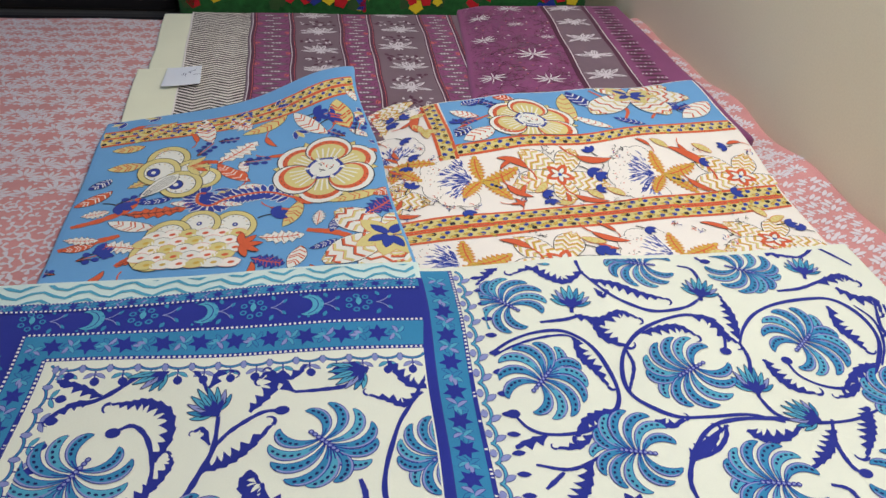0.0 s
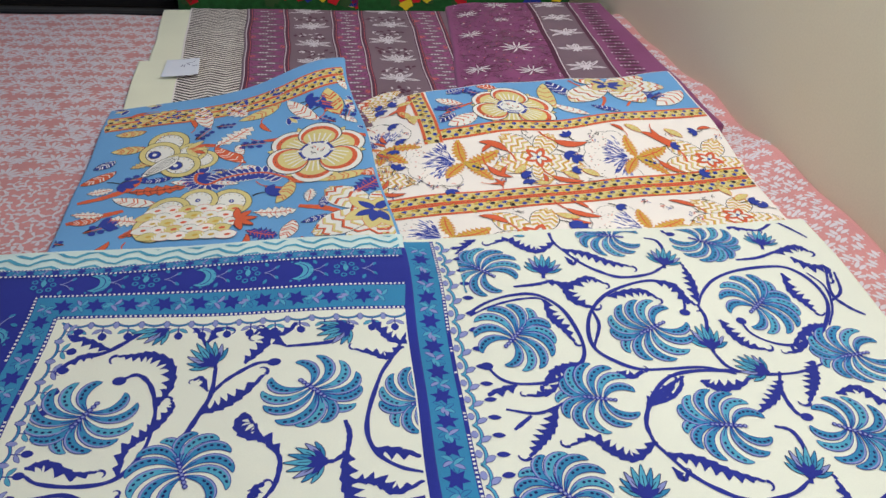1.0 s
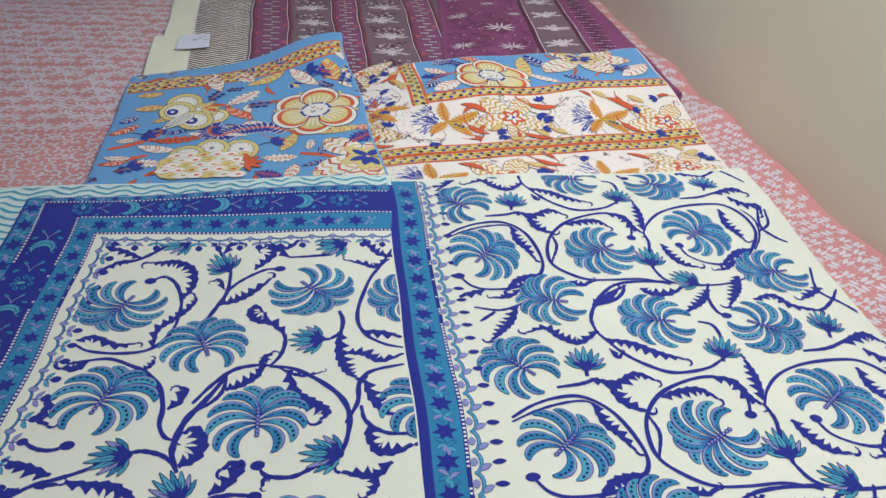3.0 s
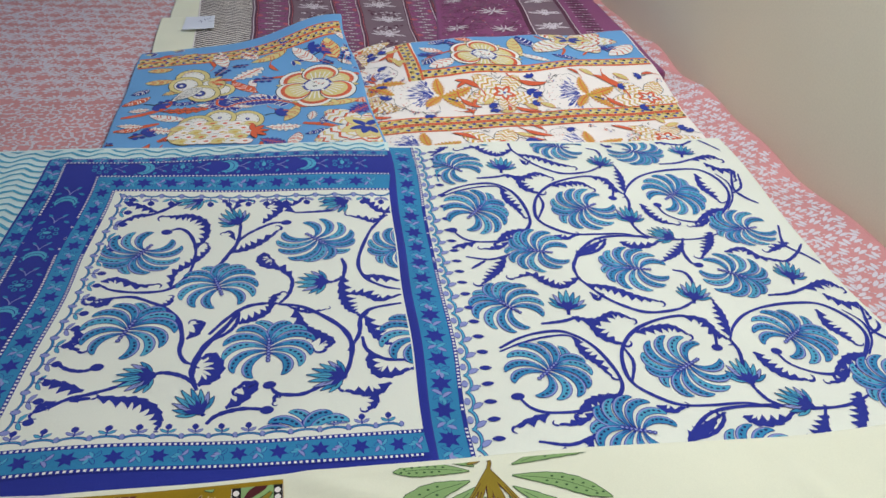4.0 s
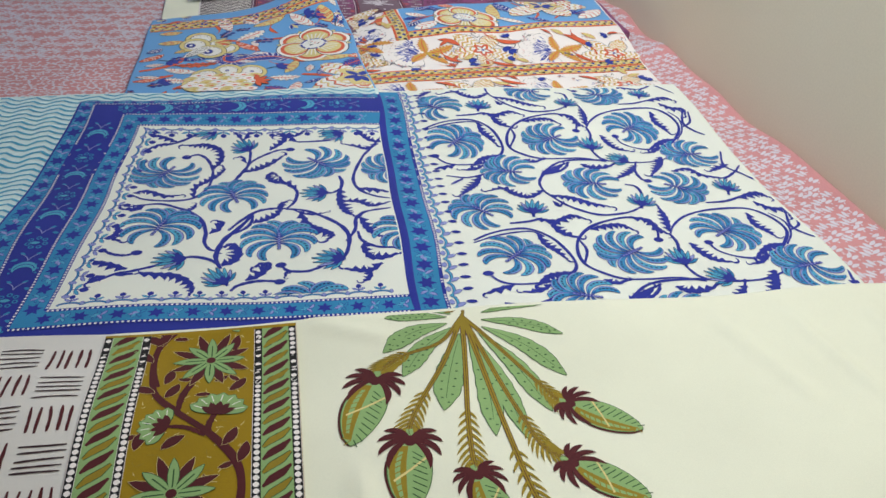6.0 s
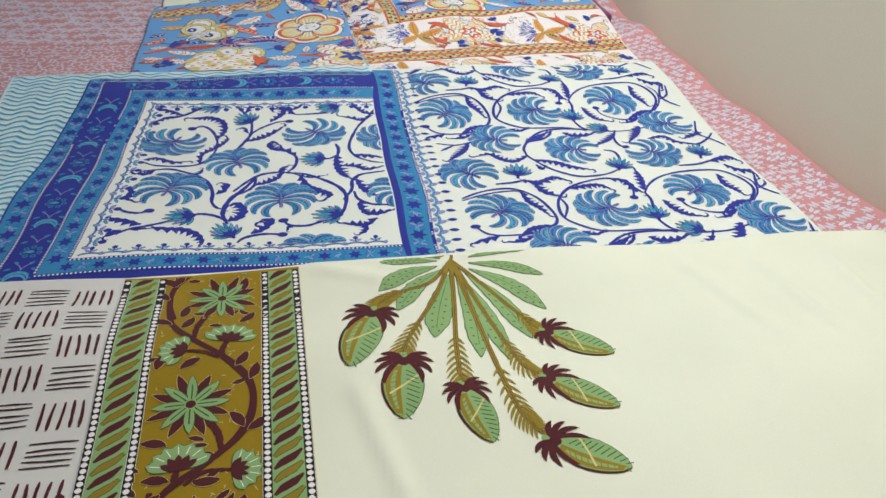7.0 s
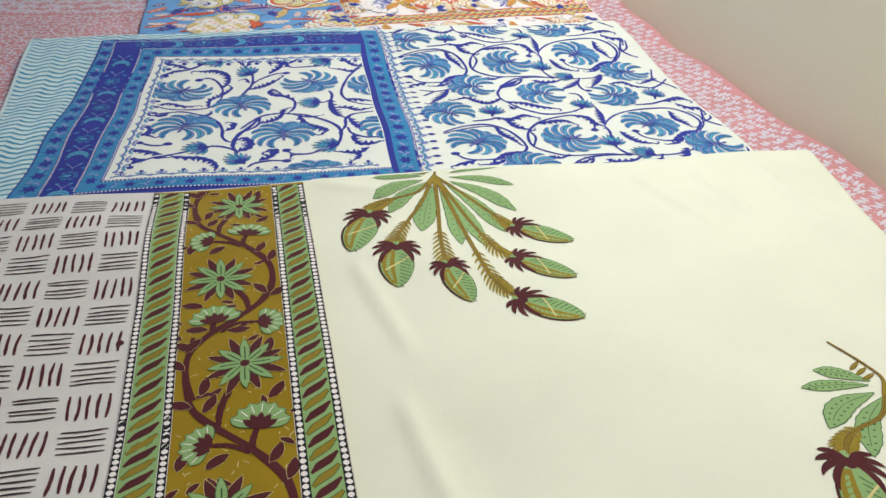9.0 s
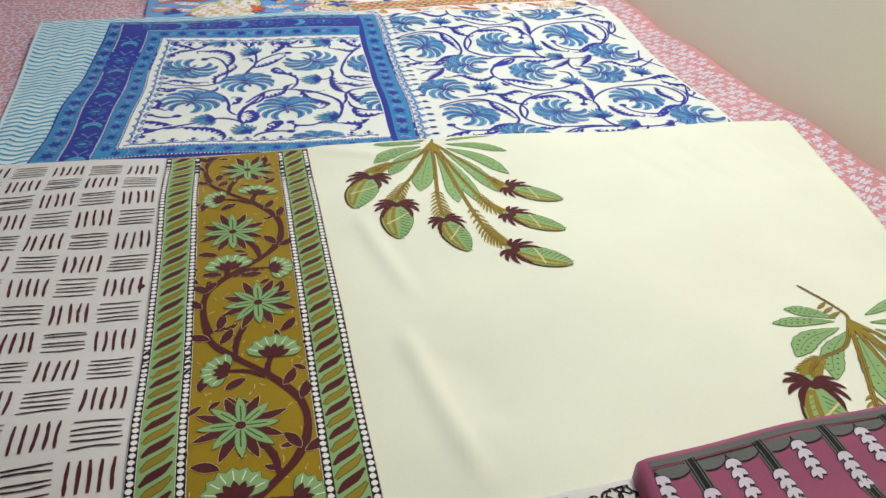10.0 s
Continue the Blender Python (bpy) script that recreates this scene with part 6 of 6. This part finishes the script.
def border_repeat(put):
    put("vine_print", lambda k: vine(k, [(-0.195, 0.082), (-0.199, 0.028), (-0.189, -0.021), (-0.163, -0.051), (-0.129, -0.082), (-0.101, -0.119), (-0.095, -0.157), (-0.106, -0.192), (-0.134, -0.224), (-0.163, -0.250), (-0.180, -0.279), (-0.181, -0.309), (-0.171, -0.344)], 0.0068, MAROON, 1))
    put("vine_print", lambda k: vine(k, [(-0.140, 0.029), (-0.160, -0.020), (-0.163, -0.051)], 0.006, MAROON, 1))
    put("vine_print", lambda k: vine(k, [(-0.155, -0.149), (-0.128, -0.183), (-0.121, -0.210)], 0.006, MAROON, 1))
    put("vine_print", lambda k: vine(k, [(-0.125, -0.048), (-0.131, -0.071), (-0.129, -0.085)], 0.0055, MAROON, 1))
    put("vine_print", lambda k: vine(k, [(-0.172, -0.070), (-0.151, -0.073), (-0.133, -0.084)], 0.0045, MAROON, 1))
    put("vine_print", lambda k: vine(k, [(-0.157, -0.221), (-0.159, -0.238), (-0.157, -0.248)], 0.0055, MAROON, 1))
    put("vine_print", lambda k: vine(k, [(-0.108, -0.234), (-0.134, -0.234), (-0.150, -0.247)], 0.0045, MAROON, 1))
    for c, a in (((-0.189, -0.021), 2.6), ((-0.179, -0.029), 0.9), ((-0.200, 0.031), 2.2), ((-0.117, -0.020), 0.7), ((-0.116, -0.098), 0.9), ((-0.100, -0.119), 1.1), ((-0.151, -0.083), 3.6), ((-0.102, -0.182), 2.0), ((-0.099, -0.186), 0.5),
                 ((-0.171, -0.198), 2.7), ((-0.163, -0.241), 2.8), ((-0.169, -0.254), 3.9), ((-0.177, -0.274), 2.3), ((-0.144, -0.244), -0.2), ((-0.187, -0.074), 4.2), ((-0.096, -0.264), 4.4), ((-0.165, -0.340), 1.2)):
        put("leaf_print", lambda k: tendril_leaf(k, c, a, 0.026))
    for n in range(22):
        c = np.array((rng.uniform(-0.200, -0.092), 0.06 - 0.333 * rng.rand()))
        put("leaf_print", lambda k: petal(k, c, rng.uniform(0, 6.3), 0.017, 0.0065, MAROON, STRAW, bend=0.6, layer=0, n=6, rim=0.0005))
    put("sunflower_print", lambda k: sunflower(k, (-0.140, 0.031), 0.039, rng))
    put("sunflower_print", lambda k: sunflower(k, (-0.155, -0.148), 0.039, rng))
    put("carnation_print", lambda k: carnation(k, (-0.125, -0.053), 1.45, 0.030))
    put("carnation_print", lambda k: carnation(k, (-0.171, -0.070), 2.9, 0.026))
    put("carnation_print", lambda k: carnation(k, (-0.157, -0.226), 1.7, 0.030))
    put("carnation_print", lambda k: carnation(k, (-0.107, -0.235), 0.1, 0.026))


MID = [gmap(-0.207, -0.96), gmap(-0.094, -0.96), gmap(-0.094, 0.077), gmap(-0.207, 0.077)]
for turn in (-1, 0, 1, 2):
    def put_print(name, draw):
        one = Ink()
        draw(one)
        for v in one.verts:
            v[:, :2] += PERIOD * turn
        one.press(name, mustard, "", MID, lift=0.0006)
    border_repeat(put_print)
ink = Ink()
for k in range(500):
    c = (rng.uniform(-0.205, -0.095), rng.uniform(-0.96, 0.075))
    ink.line(arc(c, rng.uniform(0, 6), rng.uniform(0.003, 0.008), rng.uniform(-1, 1), 4), 0.0007, STRAW if k % 2 else OLIVE, 0)
tagged(ink.press("fleck_print", mustard, "pale flecks in the mustard", MID, warp=gmap, lift=0.0004), kind="stuff")


# bouquets
def spot_leaf(ink, root, tip, wide, bend=0.0):
    root, tip = np.array(root), np.array(tip)
    root = root + 0.20 * (tip - root)
    d = tip - root
    mid = (root + tip) / 2 + np.array((-d[1], d[0])) * bend
    p = spline([root, mid, tip], 10)
    n = len(p)
    w = lens(n, 0.66, 0.95) * wide * 0.43 * (1 + 0.06 * np.sin(np.arange(n) * 2.1))
    ink.ribbon(p, w + 0.0008, w + 0.0008, DARKGREEN, 3)
    ink.ribbon(p, w, w, GREEN, 4)
    ink.line(p[2:-3], 0.0006, DARKGREEN, 5)
    dd = np.gradient(p, axis=0)
    dd /= np.linalg.norm(dd, axis=1)[:, None]
    nn = np.column_stack([-dd[:, 1], dd[:, 0]])
    for i in range(n // 3, n - 2, 1):
        for s in (0.45, -0.45):
            if (i + (s > 0)) % 2:
                ink.fan(p[i] + nn[i] * w[i] * s, 0.0011, DARKGREEN, 6, sx=1.5, n=6)


def thorn_stem(ink, pts, w, thorns=True):
    p = spline(pts, 12)
    n = len(p)
    ww = np.linspace(1.25, 0.8, n) * w
    ink.ribbon(p, ww * 0.5 + 0.0006, ww * 0.5 + 0.0006, MAROON, 7)
    ink.ribbon(p, ww * 0.5, ww * 0.5, OLIVE, 8)
    ink.line(p[4:-4], w * 0.16, MAROON, 9)
    if thorns:
        for i in range(int(n * 0.50), int(n * 0.90), 2):
            d = p[i] - p[i - 1]
            a = math.atan2(d[1], d[0])
            for s in (1, -1):
                petal(ink, p[i - 1], a + s * 0.80, 0.0200 * (1.15 - 0.55 * abs(i / n - 0.68) / 0.2) + 0.003, 0.0034, OLIVE, None, bend=-s * 0.35, layer=6, n=6, full=0.3)


def bud(ink, root, tip, wide):
    """A closed green bud striped with olive, dark on one side, in claw-like maroon sepals."""
    root, tip = np.array(root), np.array(tip)
    d = tip - root
    a, long = math.atan2(d[1], d[0]), np.linalg.norm(d)
    nrm = np.array((-d[1], d[0])) / long
    p = arc(root, a, long, 0.0, 13)
    w = lens(13, 0.42, 0.65) * wide / 2
    ink.ribbon(p, w * 0.95, w + 0.0030, MAROON, 3)
    ink.ribbon(p, w + 0.0008, w + 0.0008, DARKGREEN, 4)
    ink.ribbon(p, w, w, GREEN, 5)
    ink.ribbon(p[1:-1], -w[1:-1] * 0.15, w[1:-1] * 0.92, OLIVE, 6)
    ink.ribbon(p[2:-2], -w[2:-2] * 0.42, w[2:-2] * 0.66, GREEN, 7)
    ink.line([p[3] + nrm * w[3] * 0.9, p[5] + nrm * w[5] * 0.1, p[7] - nrm * w[7] * 0.75], wide * 0.055, STRAW, 9)
    for i in range(2, 12):
        for s, m in ((1, DARKGREEN), (-1, OLIVE)):
            ink.line([p[i] + nrm * s * w[i] * 0.15, p[min(12, i + 1)] + nrm * s * w[i] * 0.8], 0.0011, m, 8)
    for k, t in enumerate((1.0, 1.45, 1.9, 2.35, -1.0, -1.45, -1.9, -2.35)):
        s = 1 if t > 0 else -1
        petal(ink, root - d * 0.02, a + t * 1.08, wide * (1.02 - 0.10 * (k % 4)), wide * 0.17, MAROON, None, bend=-s * 1.3, layer=9, n=9, full=0.55)
    ink.fan(root, wide * 0.16, MAROON, 10, n=9)
    q = arc(root, a + math.pi, wide * 0.35, 0.3, 4)
    ink.line(q, wide * 0.16, GREEN, 9)


def bouquet(shift, clip):
    base = np.array((0.144, 0.074))
    made = []
    for tip, wide, bend in (((0.052, 0.080), 0.018, -0.04), ((0.044, 0.022), 0.027, -0.10), ((0.062, -0.018), 0.027, -0.08), ((0.100, -0.073), 0.036, -0.03), ((0.147, -0.110), 0.030, 0.04), ((0.179, -0.114), 0.026, 0.03),
                            ((0.216, -0.077), 0.028, 0.05), ((0.246, -0.027), 0.026, 0.07), ((0.257, 0.035), 0.020, 0.06), ((0.080, 0.105), 0.020, -0.06), ((0.269, 0.099), 0.020, 0.03)):
        ink = Ink()
        spot_leaf(ink, base, tip, wide, bend)
        made.append((ink, "leaf_print", "dotted green leaf"))
    for pts, wide in (([(0.111, 0.033), (0.069, 0.016), (0.046, 0.0), (0.034, -0.016)], 0.0034), ([(0.110, 0.003), (0.082, -0.048), (0.064, -0.089), (0.062, -0.107)], 0.0042), ([(0.131, -0.017), (0.123, -0.080), (0.119, -0.135), (0.120, -0.154)], 0.0042),
                      ([(0.152, -0.019), (0.159, -0.096), (0.166, -0.170), (0.175, -0.206), (0.191, -0.229)], 0.0046), ([(0.165, -0.023), (0.181, -0.086), (0.192, -0.125), (0.214, -0.144)], 0.0042), ([(0.180, 0.014), (0.211, -0.036), (0.226, -0.060), (0.238, -0.066)], 0.0040)):
        ink = Ink()
        thorn_stem(ink, [base] + pts, wide)
        made.append((ink, "stem_print", "olive thorny stem"))
    ink = Ink()
    thorn_stem(ink, [base, base + (0.003, 0.014), base + (-0.008, 0.044), base + (-0.022, 0.072)], 0.0026, False)
    for k in range(3):
        petal(ink, base + (-0.001 - 0.003 * k, 0.016 + 0.010 * k), 3.5 + 0.1 * k, 0.020, 0.0045, OLIVE, MAROON, layer=6, n=6, rim=0.0005)
    made.append((ink, "stem_print", "olive barbed twig"))
    for r, t, w in (((0.033, -0.021), (0.005, -0.109), 0.043), ((0.062, -0.110), (0.052, -0.188), 0.042), ((0.120, -0.157), (0.135, -0.228), 0.034), ((0.239, -0.067), (0.304, -0.110), 0.036), ((0.215, -0.146), (0.275, -0.193), 0.037), ((0.193, -0.232), (0.255, -0.272), 0.038)):
        ink = Ink()
        bud(ink, r, t, w)
        made.append((ink, "bud_print", "green bud in maroon sepals"))
    for ink, name, label in made:
        for v in ink.verts:
            v[:, :2] += shift
        ink.press(name, lower, label, clip, lift=0.0006)


bouquet(np.array((0.0, 0.0)), GC)
bouquet(np.array((0.396, -0.495)), GC)

# ---- black-and-white and raspberry fabrics at the near end ----
speckled = Cloth("black_white_fabric", [(0.05, -0.98), (0.24, -0.98), (0.236, -0.600), (0.085, -0.612)], lambda x, y: 0.036 + wave_g(x, y), 0.009, OFFWHITE, nu=40, nv=70, seed=82)
tagged(speckled.ob, "white cotton fabric with dense black scribble print", "fabric")
ink = Ink()
for k in range(900):
    c = (rng.uniform(0.05, 0.24), rng.uniform(-0.97, -0.602))
    ink.line(arc(c, rng.uniform(0, 6), rng.uniform(0.008, 0.02), rng.uniform(-3, 3), 6), rng.uniform(0.0014, 0.003), BLACK, 1)
tagged(ink.press("scribble_print", speckled, "black scribble print", speckled.quad + np.array([(0.003, 0.003), (-0.003, 0.003), (-0.003, -0.003), (0.003, -0.003)])), kind="stuff")

wave_r = ripple(85, 0.002, 0.2)
rasp = Cloth("raspberry_fabric", [(0.180, -0.98), (0.58, -0.98), (0.650, -0.5605), (0.196, -0.606)], lambda x, y: 0.058 + wave_r(x, y) + 0.006 * step(-0.66, -0.60, y), 0.028, RASPBERRY, nu=90, nv=70, seed=86)
tagged(rasp.ob, "folded raspberry pink fabric with grey swags and white tassels", "fabric")
RC = rasp.quad + np.array([(0.001, 0.003), (-0.003, 0.003), (-0.003, 0.0), (0.001, 0.0)])


def rmap(u, v):
    """u along the folded edge, v towards the near end."""
    return 0.192 + 0.995 * u + 0.02 * v, -0.604 + 0.10 * u - v


ink = Ink()
us = np.linspace(-0.01, 0.6, 60)
ink.ribbon(np.column_stack([us, np.full(60, 0.004)]), 0.0045, 0.0045 + 0.002 * np.sin(us * 60), SLATE, 1)
for k in range(9):
    u = 0.040 + 0.068 * k - 0.068
    th = np.linspace(0, math.pi, 13)
    for half in (0.0, 0.034):
        arcp = np.column_stack([u + half + 0.017 - 0.017 * np.cos(th), 0.012 + 0.010 * np.sin(th)])
        top = np.column_stack([u + half + 0.017 - 0.017 * np.cos(th), np.full(13, 0.011)])
        ink.add(np.concatenate([top, arcp]), [(i, i + 1, 13 + i + 1, 13 + i) for i in range(12)], SLATE, 1)
        ink.line(arcp, 0.0012, BLACK, 2)
    ink.line(np.array([(u, 0.011), (u + 0.068, 0.011)]), 0.0012, BLACK, 2)
    vs = np.linspace(0.008, 0.36, 30)
    ink.line(np.column_stack([u + vs * 0.12, vs]), 0.013, SLATE, 3)
    ink.line(np.column_stack([u + vs * 0.12, vs]), 0.010, BLACK, 4)
    for s in (-0.003, 0.003):
        ink.line(np.column_stack([u + s + vs * 0.12, vs]), 0.0010, SLATE, 5)
    for start, off in ((0.017, 0.034), (0.036, 0.0)):
        for j in range(4):
            v = start + 0.0088 * j
            for s in (-1, 0, 1):
                petal(ink, (u + off + 0.12 * v, v), 1.57 + s * 0.8, 0.0105, 0.0052, SILVER, BLACK, layer=6, n=6, rim=0.0009)
    ink.line(np.column_stack([u + 0.034 + 0.12 * vs[6:], vs[6:]]), 0.009, BLACK, 4)
ink.press("swag_and_tassel_print", rasp, "grey swags, dark columns and white tassels", RC, warp=rmap, stuff=True)
